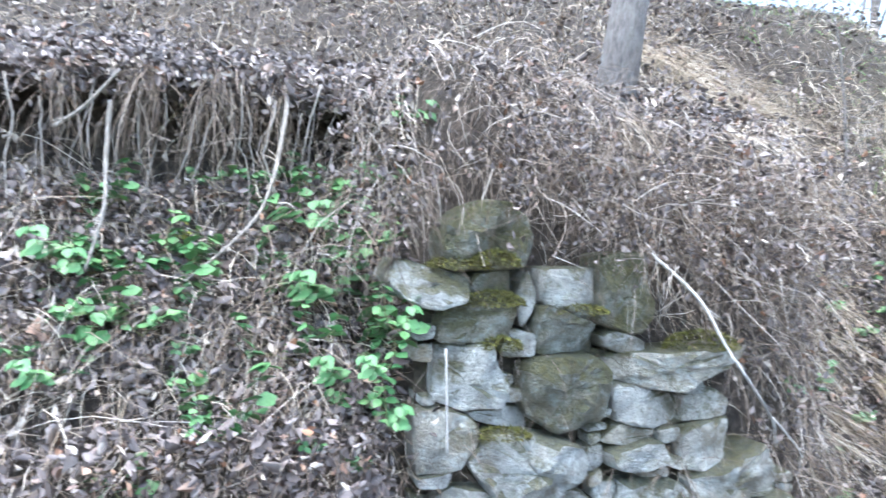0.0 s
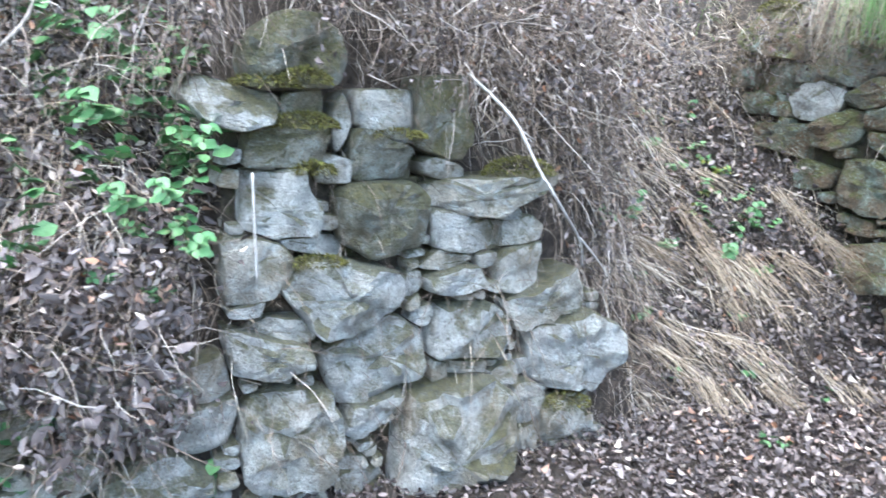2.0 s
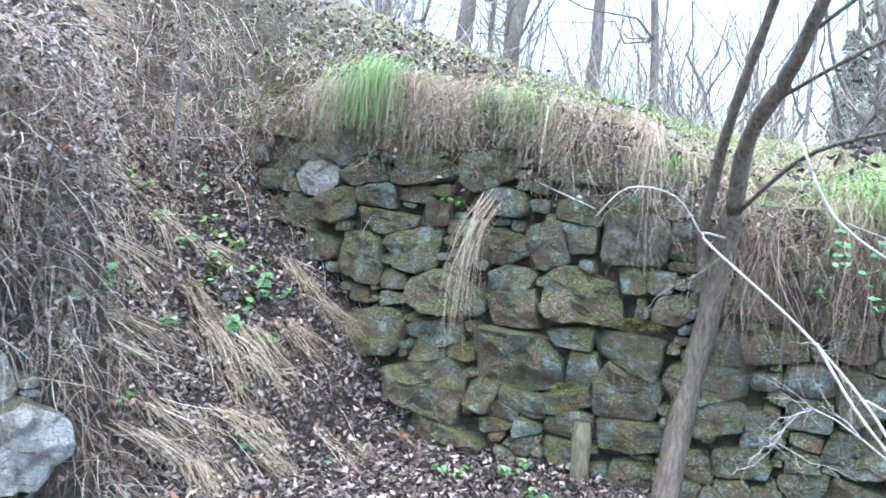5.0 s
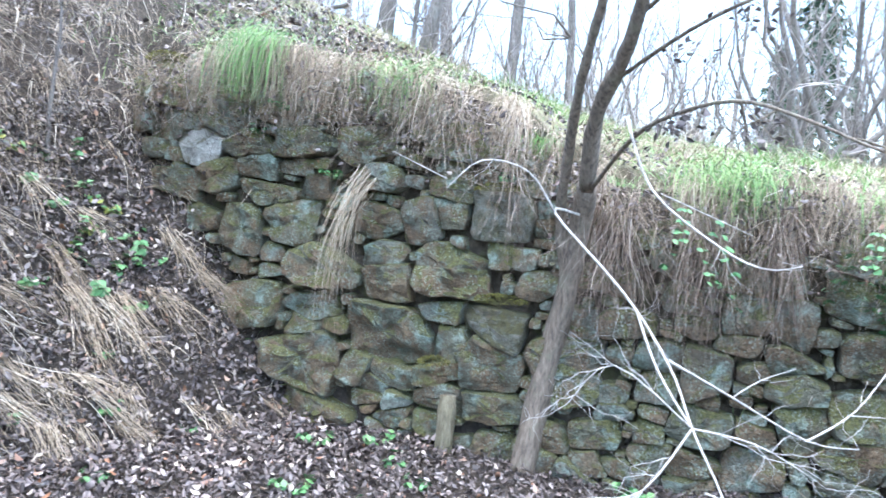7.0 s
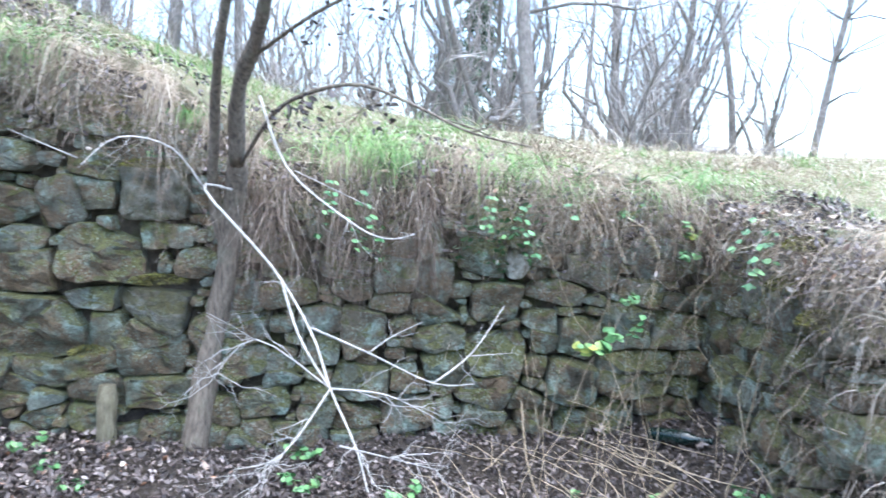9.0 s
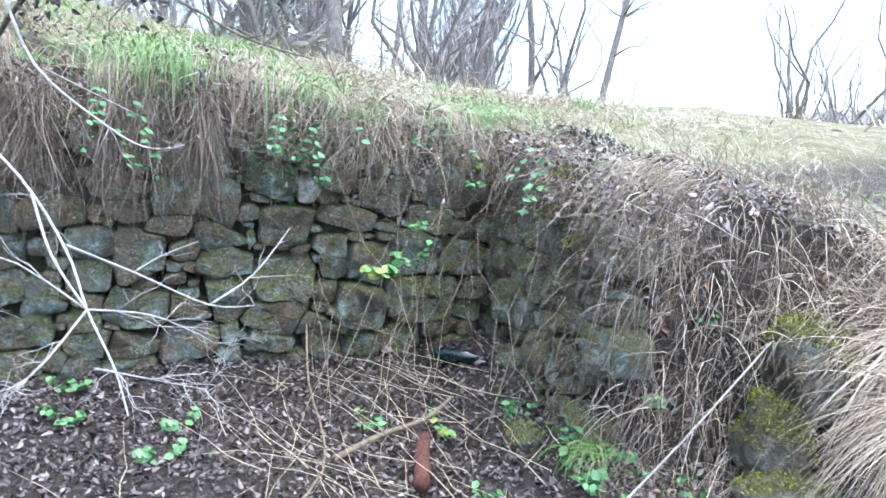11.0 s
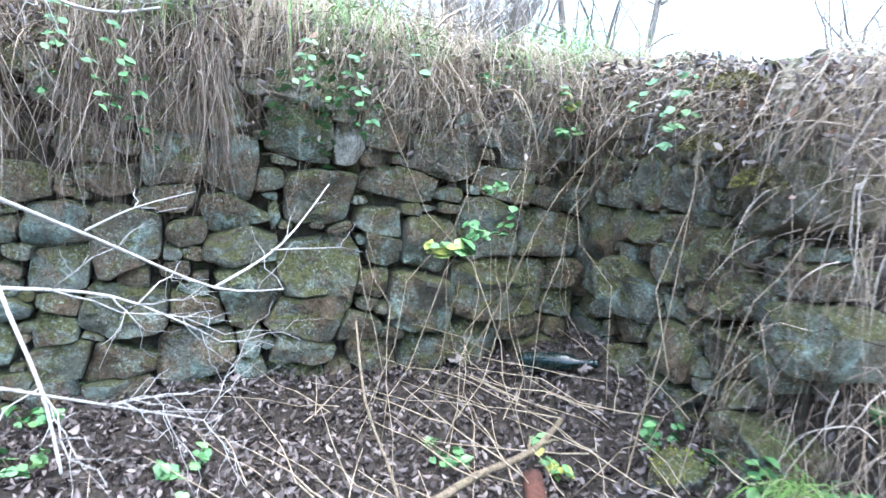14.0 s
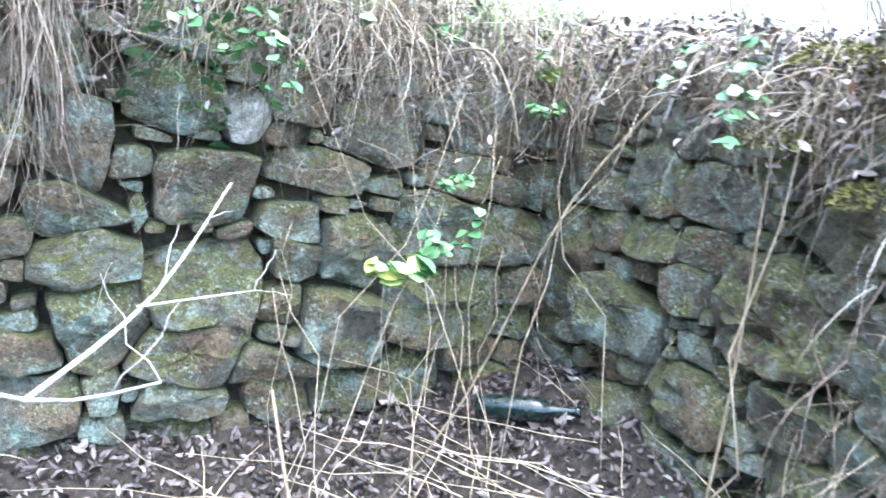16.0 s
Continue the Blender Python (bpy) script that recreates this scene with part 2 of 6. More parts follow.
def quads_object(name, verts, quads, tint, mat, parent=None):
    """A mesh from arrays of corners and quads, with one random tint for each corner."""
    me = bpy.data.meshes.new(name)
    me.vertices.add(len(verts))
    me.vertices.foreach_set("co", np.ascontiguousarray(verts, dtype=np.float32).ravel())
    me.loops.add(quads.size)
    me.loops.foreach_set("vertex_index", np.ascontiguousarray(quads, dtype=np.int32).ravel())
    me.polygons.add(len(quads))
    me.polygons.foreach_set("loop_start", np.arange(0, quads.size, 4, dtype=np.int32))
    me.polygons.foreach_set("loop_total", np.full(len(quads), 4, dtype=np.int32))
    me.update(calc_edges=True)
    me.attributes.new("tint", "FLOAT", "POINT").data.foreach_set("value", np.ascontiguousarray(tint, dtype=np.float32))
    me.materials.append(mat)
    me.validate()
    ob = new(name, me)
    if parent is not None:
        ob.parent = parent
    return ob


def unit(v):
    return v / np.maximum(np.linalg.norm(v, axis=-1, keepdims=True), 1e-9)


def blades(roots, ways, length, droop, width, kink=0.12, steps=5, bias=0.0, spread=1.0):
    """Arrays for many thin blades: each starts along its way, sinks by droop, wavers by kink and thins to its tip."""
    n = len(roots)
    length, droop, width = (np.broadcast_to(v, (n,)).astype(float) for v in (length, droop, width))
    way = unit(np.asarray(ways, float))
    side = unit(np.cross(way, rng.normal(size=(n, 3))))
    waver = rng.normal(size=(n, 3))
    pts = [np.asarray(roots, float)]
    step = (length / steps)[:, None]
    for k in range(steps):
        waver = 0.6 * waver + 0.8 * rng.normal(size=(n, 3))
        way = unit(way + waver * kink + np.array([0, 0, -1.0]) * (droop / steps * 2.2)[:, None])
        pts.append(pts[-1] + way * step)
    verts = np.empty((n, steps + 1, 2, 3))
    for k, p in enumerate(pts):
        half = side * (width * (1 - 0.8 * k / steps) / 2)[:, None]
        verts[:, k, 0], verts[:, k, 1] = p - half, p + half
    base = (np.arange(n) * (steps + 1) * 2)[:, None] + (np.arange(steps) * 2)[None, :]
    quads = np.stack([base, base + 1, base + 3, base + 2], axis=-1).reshape(-1, 4)
    tint = np.clip(rng.random(n) ** 1.3 * spread + bias, 0, 1)
    return verts.reshape(-1, 3), quads, np.repeat(tint, (steps + 1) * 2)


def leaf_arrays(centres, normals, size, aspect=0.55, curl=0.35, bias=0.0, spread=1.0):
    """Arrays for many small leaves: four corners to each half, folded along the rib and curled at the tip."""
    n = len(centres)
    size = np.broadcast_to(size, (n,)).astype(float)[:, None]
    nor = unit(np.asarray(normals, float))
    along = unit(np.cross(nor, rng.normal(size=(n, 3))))
    across = np.cross(nor, along)
    bend = curl * rng.normal(0.6, 0.7, size=(n, 1))
    c = np.asarray(centres, float)
    base, tip = c - along * size * 0.5 + nor * size * bend * 0.25, c + along * size * 0.5 + nor * size * bend * 0.45
    fold = nor * size * (0.12 + 0.25 * rng.random((n, 1)) * curl)
    l1, l2 = c - along * size * 0.12 + across * size * aspect * 0.5 + fold, c + along * size * 0.2 + across * size * aspect * 0.42 + fold
    r1, r2 = c - along * size * 0.15 - across * size * aspect * 0.5 + fold, c + along * size * 0.18 - across * size * aspect * 0.42 + fold
    verts = np.stack([base, l1, l2, tip, r2, r1], axis=1).reshape(-1, 3)
    k = (np.arange(n) * 6)[:, None]
    quads = np.concatenate([k + np.array([[0, 3, 2, 1]]), k + np.array([[0, 5, 4, 3]])], axis=1).reshape(-1, 4)
    return verts, quads, np.repeat(np.clip(rng.random(n) ** 1.3 * spread + bias, 0, 1), 6)


def joined(*parts):
    verts, quads, tints, off = [], [], [], 0
    for v, q, t in parts:
        verts.append(v), quads.append(q + off), tints.append(t)
        off += len(v)
    return np.concatenate(verts), np.concatenate(quads), np.concatenate(tints)


def tube(points, radii, sides=7):
    """Verts and quads of a round limb along points, with its tip closed to a near point."""
    verts, faces = [], []
    last = None
    for i, (p, r) in enumerate(zip(points, radii)):
        p = Vector(p)
        d = (Vector(points[min(i + 1, len(points) - 1)]) - Vector(points[max(i - 1, 0)])).normalized()
        u = d.orthogonal().normalized() if last is None else (last - d * last.dot(d)).normalized()
        last = u
        w = d.cross(u)
        for k in range(sides):
            a = 2 * math.pi * k / sides
            verts.append(p + (u * math.cos(a) + w * math.sin(a)) * r)
        if i:
            b = (i - 1) * sides
            faces += [(b + k, b + (k + 1) % sides, b + sides + (k + 1) % sides, b + sides + k) for k in range(sides)]
    n = len(verts)
    faces += [tuple(range(sides - 1, -1, -1)), tuple(range(n - sides, n))]
    return verts, faces


def limbs_object(name, limbs, mat, sides=7, parent=None):
    """One mesh of many tubes; limbs are (points, radii)."""
    verts, faces = [], []
    for pts, radii in limbs:
        v, f = tube(pts, radii, sides if radii[0] > 0.012 else 5 if radii[0] > 0.004 else 4)
        faces += [tuple(i + len(verts) for i in q) for q in f]
        verts += v
    return mesh_object(name, verts, faces, mat, True, parent)


def wavy(start, end, bend, steps, r0, r1, rand):
    """A limb from start to end with a wandering line."""
    s, e = Vector(start), Vector(end)
    length = (e - s).length
    off, pts, radii = Vector(), [], []
    for k in range(steps + 1):
        f = k / steps
        off += Vector((rand.gauss(0, 1), rand.gauss(0, 1), rand.gauss(0, 1))) * length * bend / steps
        pts.append(s.lerp(e, f) + off * math.sin(math.pi * min(f * 1.1, 1)) + off * 0.3 * f)
        radii.append(r0 + (r1 - r0) * f)
    return pts, radii


def lattice(x, y, cell, seed=0):
    """Smooth value noise in numpy, about -1 to 1."""
    gx, gy = x / cell, y / cell
    ix, iy = np.floor(gx).astype(int), np.floor(gy).astype(int)
    fx, fy = gx - ix, gy - iy
    fx, fy = fx * fx * (3 - 2 * fx), fy * fy * (3 - 2 * fy)

    def corner(a, b):
        h = np.sin(a * 127.1 + b * 311.7 + seed * 74.7) * 43758.5453
        return (h - np.floor(h)) * 2 - 1
    return (corner(ix, iy) * (1 - fx) + corner(ix + 1, iy) * fx) * (1 - fy) + (corner(ix, iy + 1) * (1 - fx) + corner(ix + 1, iy + 1) * fx) * fy


def soft(v):
    return np.clip(v, 0, 1) ** 2 * (3 - 2 * np.clip(v, 0, 1))


# ---------------------------------------------------------------- the lie of the land
A0, AD = np.array([0.0, 2.94]), np.array([0.9666, 0.2562])      # face of the wall stub by the bank
B0, BD = np.array([3.50, 4.08]), np.array([0.440, -0.898])      # face of the long back wall
C0, CD = np.array([5.65, -0.40]), np.array([-0.9404, -0.3401])  # face of the short side wall
BN, CN = np.array([0.898, 0.440]), np.array([0.3401, -0.9404])  # into the earth behind B and C


RIM_U = (-0.8, -0.3, 0.2, 0.93, 1.5, 1.8, 2.05, 2.4, 2.8, 3.15, 3.6, 4.1, 4.6, 5.2)
RIM_Z = (2.15, 2.22, 2.29, 2.19, 2.10, 2.00, 1.82, 1.63, 1.61, 1.69, 1.63, 1.56, 1.54, 1.53)
MID = np.array([0.9, 0.0])  # middle of the hollow, from which the hillside is laid out


def b_rim(u):
    """Height of the earth along the top of the long wall."""
    return np.interp(u, RIM_U, RIM_Z)


def upper(x, y):
    """The hillside and meadow above the old walls."""
    x, y = np.asarray(x, float), np.asarray(y, float)
    h = 0.8 * y - 0.6 * (x - 4)
    bank = 1.58 + 0.19 * np.clip(h, 0, 3.6) + 0.10 * np.clip(h - 3.6, 0, 8) + 1.45 * soft((y - 4.3) / 2.9) - 0.20 * soft((x - 0.45) / 0.4) * soft((4.5 - y) / 0.5)
    # from the rim of the long wall the ground climbs to a crest, high by the bank and low towards the meadow
    dx, dy = x - MID[0], y - MID[1]
    r, az = np.maximum(np.hypot(dx, dy), 0.01), np.degrees(np.arctan2(dy, dx))
    across = np.maximum((dx * BN[0] + dy * BN[1]) / r, 0.25)
    s = ((B0 - MID) @ BN) / across
    u = ((MID[0] + dx / r * s - B0[0]) * BD[0] + (MID[1] + dy / r * s - B0[1]) * BD[1])
    rim = b_rim(u)
    crest = np.interp(az, (-60, 4, 13, 22, 31, 39, 45, 50, 58, 66), (2.0, 2.0, 2.15, 2.3, 2.55, 2.9, 3.25, 3.55, 4.0, 4.3))
    s = np.minimum(s, 8.0)
    hill = rim + (crest - rim) * np.clip((r - s) / (9.5 - s), 0, 1) + 0.02 * np.clip(r - 9.5, 0, 60)
    left = soft((az - 60) / 8)
    z = hill * (1 - left) + bank * left - 0.25 * np.clip(-y - 0.4, 0, 1.6) * soft((8 - x) / 3)
    return z + 0.05 * lattice(x, y, 0.8, 3) + 0.02 * lattice(x, y, 0.23, 4)


def lower(x, y):
    """The trodden floor of the hollow."""
    z = 0.22 * soft((1.9 - x) / 1.9) * soft((2.4 - y) / 1.4)
    z = z + 0.14 * soft((0.6 - ((x - C0[0]) * -CN[0] + (y - C0[1]) * -CN[1])) / 0.6) * soft((x - 2.2) / 1.2) + 0.11 * soft((x - 4.6) / 0.7)
    return z + 0.025 * lattice(x, y, 0.45, 1) + 0.012 * lattice(x, y, 0.13, 2)


def ground(x, y):
    x, y = np.asarray(x, float), np.asarray(y, float)
    low, top = lower(x, y), upper(x, y)
    # bank, stub and slope along the hill's foot: steep earth, capped by a slope of its own left and right of the stub
    left, right = 1 - soft((x + 0.14) / 0.28), soft((x - 1.45) / 0.75)
    d = np.clip(y - (A0[1] + 0.265 * np.minimum(x, 1.6) + 0.07) - 0.13 * right + 0.06 * lattice(x, y, 0.5, 8), 0, None)
    cap = left * (0.80 + 1.5 * np.minimum(d, 0.70) + 8 * np.clip(d - 0.84, 0, 0.06) + 0.7 * np.clip(d - 0.90, 0, None)) + right * (1.22 + 0.1 * (x - 2.2)) * d + np.clip(1 - left - right, 0, 1) * 9 * d
    rise = np.minimum(9 * d, cap)
    # behind the long wall and the side wall
    db = (x - B0[0]) * BN[0] + (y - B0[1]) * BN[1]
    sb = (x - B0[0]) * BD[0] + (y - B0[1]) * BD[1]
    rise = np.maximum(rise, np.clip(db - 0.06, 0, None) * 9 * soft((sb + 1.2) / 0.3))
    dc = (x - C0[0]) * CN[0] + (y - C0[1]) * CN[1]
    uc = (x - C0[0]) * CD[0] + (y - C0[1]) * CD[1]
    bank = soft((uc - 1.25) / 0.5)
    away = np.clip(uc - 2.7, 0, None) ** 2 * 0.9
    rise = np.maximum(rise, np.clip(dc - 0.06 - 0.38 * bank - away, 0, None) * (9 * (1 - bank) + 1.5 * bank))
    rough = 0.03 * lattice(x, y, 0.3, 11) + 0.015 * lattice(x, y, 0.1, 12)
    return np.minimum(top, low + rise + rough * soft(rise * 3))


def ground_normal(x, y):
    e = 0.03
    return unit(np.stack([ground(x - e, y) - ground(x + e, y), ground(x, y - e) - ground(x, y + e), np.full(np.shape(x), 2 * e)], axis=-1))


def axis(fine0, fine1, step, reach):
    """Grid lines: fine in the middle, ever wider towards the horizon."""
    mid = list(np.arange(fine0, fine1 + step / 2, step))
    out, s = [], step
    v = mid[-1]
    while v < reach:
        s *= 1.22
        v += s
        out.append(v)
    neg, s, v = [], step, mid[0]
    while v > -reach:
        s *= 1.22
        v -= s
        neg.append(v)
    return np.array(neg[::-1] + mid + out)


gx, gy = axis(-2.4, 6.6, 0.07, 900), axis(-2.4, 5.8, 0.07, 900)
GX, GY = np.meshgrid(gx, gy, indexing="ij")
GZ = ground(GX, GY)
nx, ny = GX.shape
ids = np.arange(nx * ny).reshape(nx, ny)
terrain = quads_object("ground", np.stack([GX, GY, GZ], -1).reshape(-1, 3),
                       np.stack([ids[:-1, :-1], ids[1:, :-1], ids[1:, 1:], ids[:-1, 1:]], -1).reshape(-1, 4), np.zeros(nx * ny), SOIL)
terrain.data.polygons.foreach_set("use_smooth", [True] * len(terrain.data.polygons))
DB = (GX - B0[0]) * BN[0] + (GY - B0[1]) * BN[1]
turf = soft((DB - 0.1) / 0.4) * soft((GX - 2.6) / 0.8)
turf = np.maximum(turf, soft((np.hypot(GX - 2, GY - 1) - 9) / 8) * 0.8) * (1 - 0.95 * soft((6.5 - GX) / 2.5) * soft((GY - 3.6) / 0.8))
terrain.data.attributes.new("turf", "FLOAT", "POINT").data.foreach_set("value", turf.ravel().astype(np.float32))
tagged(terrain, "leaf-strewn earth of a hollow below a grassy hillside", "ground", kind="structure")

# ---------------------------------------------------------------- dry stone walls
def clip_poly(poly, px, pz, nx_, nz_):
    """The part of a polygon on the side of the line through (px, pz) away from (nx_, nz_)."""
    out = []
    for i, a in enumerate(poly):
        b = poly[(i + 1) % len(poly)]
        da, db_ = (a[0] - px) * nx_ + (a[1] - pz) * nz_, (b[0] - px) * nx_ + (b[1] - pz) * nz_
        if da <= 0:
            out.append(a)
        if (da < 0) != (db_ < 0) and abs(da - db_) > 1e-9:
            f = da / (da - db_)
            out.append((a[0] + (b[0] - a[0]) * f, a[1] + (b[1] - a[1]) * f))
    return out


class Wall:
    """A rubble wall: stones are laid on its face one by one, then the holes are filled and each is cut against its neighbours."""

    def __init__(self, name, origin, way, inward, label):
        self.origin, self.way, self.inward, self.stones = origin, way, inward, []
        self.rand = random.Random(name)
        self.body = name
        self.label = label
        self.shapes, self.mats = {}, {}

    def put(self, u, z, w, h, turn=None, shape="", mat=None):
        if shape:
            self.shapes[len(self.stones)] = shape
        if mat is not None:
            self.mats[len(self.stones)] = mat
        self.stones.append((u, z, w, h, self.rand.uniform(-14, 14) if turn is None else turn))

    def free(self, u, z, w, h):
        return all(abs(u - s[0]) > (w + s[2]) * 0.41 or abs(z - s[1]) > (h + s[3]) * 0.41 for s in self.stones)

    def fill(self, u0, u1, low, top):
        for size in (0.34, 0.26, 0.2, 0.15, 0.1, 0.07, 0.05):
            for _ in range(700):
                u = self.rand.uniform(u0, u1)
                z0, z1 = low(u), top(u)
                if z1 <= z0:
                    continue
                w = size * self.rand.uniform(0.85, 1.35)
                h = size * self.rand.uniform(0.5, 0.85)
                z = self.rand.uniform(z0, z1)
                if self.free(u, z, w, h):
                    self.put(u, z, w, h)

    def outline(self, i):
        u, z, w, h, turn = self.stones[i]
        c, s = math.cos(radians(turn)), math.sin(radians(turn))
        rand = random.Random(i * 7 + len(self.body))
        poly = []
        if self.shapes.get(i) == "round":
            for k in range(12):
                a = 2 * math.pi * k / 12
                r = rand.uniform(0.56, 0.64)
                px, pz = math.cos(a) * w * r, math.sin(a) * h * r
                poly.append((u + px * c - pz * s, z + px * s + pz * c))
        # a rough quadrilateral with one or two corners knocked off
        for sx, sz in () if poly else ((-1, -1), (1, -1), (1, 1), (-1, 1)):
            ex, ez = w * rand.uniform(0.58, 0.74), h * rand.uniform(0.58, 0.74)
            if rand.random() < 0.4:
                cut = rand.uniform(0.2, 0.6)
                one, two = (sx * ex * (1 - cut), sz * ez), (sx * ex, sz * ez * (1 - cut))
                corner = (two, one) if (sx * sz) > 0 else (one, two)
            else:
                corner = ((sx * ex, sz * ez),)
            poly += [(u + px * c - pz * s, z + px * s + pz * c) for px, pz in corner]
        for j, (u2, z2, w2, h2, _) in enumerate(self.stones):
            du, dz = u2 - u, z2 - z
            if j == i or abs(du) > (w + w2) * 0.75 or abs(dz) > (h + h2) * 0.75:
                continue
            # the joint runs across the axis along which the two stones overlap least
            gap_u, gap_z = abs(du) / (w + w2), abs(dz) / (h + h2)
            if gap_u > gap_z:
                f = w / (w + w2)
                line = (u + du * f, z + dz * f, math.copysign(1, du), 0.7 * dz / (abs(du) + 0.05))
            else:
                f = h / (h + h2)
                line = (u + du * f, z + dz * f, 0.38 * du / (abs(dz) + 0.08), math.copysign(1, dz))
            skew = 0.8 * noise.noise(Vector((min(i, j) * 1.37, max(i, j) * 2.11, 0.5)))
            line = (line[0], line[1], line[2] - skew * line[3], line[3] + skew * line[2])
            norm = math.hypot(line[2], line[3])
            gap = -0.003 + 0.011 * abs(noise.noise(Vector((min(i, j) * 0.73, max(i, j) * 1.91, 7.5))))
            poly = clip_poly(poly, line[0] - line[2] / norm * gap, line[1] - line[3] / norm * gap, line[2] / norm, line[3] / norm)
            if len(poly) < 3:
                return None
        return poly

    def build(self, mat, bulge=1.0):
        parent = new(self.body)
        tagged(parent, self.label, "wall", kind="structure")
        for i in range(len(self.stones)):
            poly = self.outline(i)
            if poly is None:
                continue
            self.stone(i, poly, self.mats.get(i, mat), parent, bulge)

    def stone(self, i, poly, mat, parent, bulge):
        rand = random.Random(i * 13 + 5)
        cu, cz = sum(p[0] for p in poly) / len(poly), sum(p[1] for p in poly) / len(poly)
        n = 32 if self.stones[i][2] > 0.16 else 16
        ring = []
        # the outline at even steps, its corners worn round
        lengths = [math.dist(poly[k], poly[(k + 1) % len(poly)]) for k in range(len(poly))]
        total = sum(lengths)
        for k in range(n):
            d, e = total * k / n, 0
            while d > lengths[e]:
                d -= lengths[e]
                e += 1
            a, b = poly[e], poly[(e + 1) % len(poly)]
            f = d / max(lengths[e], 1e-6)
            ring.append([a[0] + (b[0] - a[0]) * f, a[1] + (b[1] - a[1]) * f])
        for corner in poly:
            near = min(range(n), key=lambda k: math.dist(ring[k], corner))
            ring[near] = [corner[0], corner[1]]
        for _ in range(1):
            ring = [[(ring[k - 1][c] + 4 * ring[k][c] + ring[(k + 1) % n][c]) / 6 for c in (0, 1)] for k in range(n)]
        size = math.sqrt(self.stones[i][2] * self.stones[i][3])
        # broken, uneven edges
        for k, (u, z) in enumerate(ring):
            bite = 0.05 * max(0.0, noise.noise(Vector((u * 11 + i, z * 11, 3.1)))) + 0.04 * abs(noise.noise(Vector((u * 34, z * 34 + i, 1.7))))
            ring[k] = [u + (cu - u) * bite, z + (cz - z) * bite]
        proud = bulge * size * rand.uniform(0.08, 0.26) + rand.uniform(-0.03, 0.045)
        proud = max(proud, 0.022)
        tilt_u, tilt_z = rand.gauss(0, 0.16), rand.gauss(0.02, 0.18)
        # the face is broken into a few flat facets
        facets = []
        for k in range(4):
            a = 2 * math.pi * (k + rand.random()) / 4
            facets.append((math.cos(a), math.sin(a), rand.uniform(0.15, 0.8), rand.uniform(0.10, 0.5)))
        verts, faces = [], []
        shift = rand.uniform(0, 90)
        layers = ((1.0, -0.18), (1.0, 0.0), (1.0, 0.6), (0.985, 0.88), (0.94, 0.99), (0.78, 1.0), (0.54, 1.0), (0.28, 1.0))
        for scale, rise in layers:
            for u, z in ring:
                pu, pz = cu + (u - cu) * scale, cz + (z - cz) * scale
                out = proud * rise
                if rise > 0:
                    su, sz = (pu - cu) / size, (pz - cz) / size
                    out += size * (tilt_u * su + tilt_z * sz) * min(rise, 1)
                    cut = max(max(0.0, (su * a + sz * b - far) * k) for a, b, k, far in facets)
                    out -= min(cut * size * 0.75, proud + 0.05)
                    rough = noise.noise(Vector((pu * 9 + shift, pz * 9, 0)))
                    out += size * (0.13 * rough + 0.12 * abs(noise.noise(Vector((pu * 21 + shift, pz * 21, 5)))) + 0.025 * noise.noise(Vector((pu * 60, pz * 60, shift))))
                    pu += 0.05 * size * noise.noise(Vector((pu * 14, pz * 14, shift)))
                    pz += 0.05 * size * noise.noise(Vector((pu * 14, pz * 14, shift + 9)))
                else:
                    out = rise
                verts.append(self.at(pu, pz, out))
        verts.append(self.at(cu, cz, proud + 0.03 * size * noise.noise(Vector((shift, cu * 9, cz * 9)))))
        flip = self.way[0] * self.inward[1] - self.way[1] * self.inward[0] < 0
        for r in range(len(layers) - 1):
            for k in range(n):
                q = (r * n + k, r * n + (k + 1) % n, (r + 1) * n + (k + 1) % n, (r + 1) * n + k)
                faces.append(q[::-1] if flip else q)
        last = (len(layers) - 1) * n
        for k in range(n):
            q = (last + k, last + (k + 1) % n, len(verts) - 1)
            faces.append(q[::-1] if flip else q)
        mesh_object("stone", verts, faces, mat, True, parent).data.set_sharp_from_angle(angle=radians(26))

    def core(self, u0, u1, low, top, depth):
        """The earth and rubble packed behind the stones, seen in the joints."""
        us, fs = np.arange(u0, u1 + 0.01, 0.05), np.linspace(0, 1, 40)
        verts = []
        for u in us:
            z0, z1 = low(u), max(top(u), low(u) + 0.02)
            for f in fs:
                z = z0 + (z1 - z0) * f
                verts.append(self.at(u, z, depth + 0.018 * noise.noise(Vector((u * 7, z * 7, 2.0))) + 0.008 * noise.noise(Vector((u * 25, z * 25, 4.0)))))
        nf = len(fs)
        faces = [(a * nf + b, (a + 1) * nf + b, (a + 1) * nf + b + 1, a * nf + b + 1) for a in range(len(us) - 1) for b in range(nf - 1)]
        mesh_object("core", verts, faces, EARTH, True, bpy.data.objects[self.body])

    def at(self, u, z, out):
        p = self.origin + self.way * u - self.inward * out
        return (p[0], p[1], z)


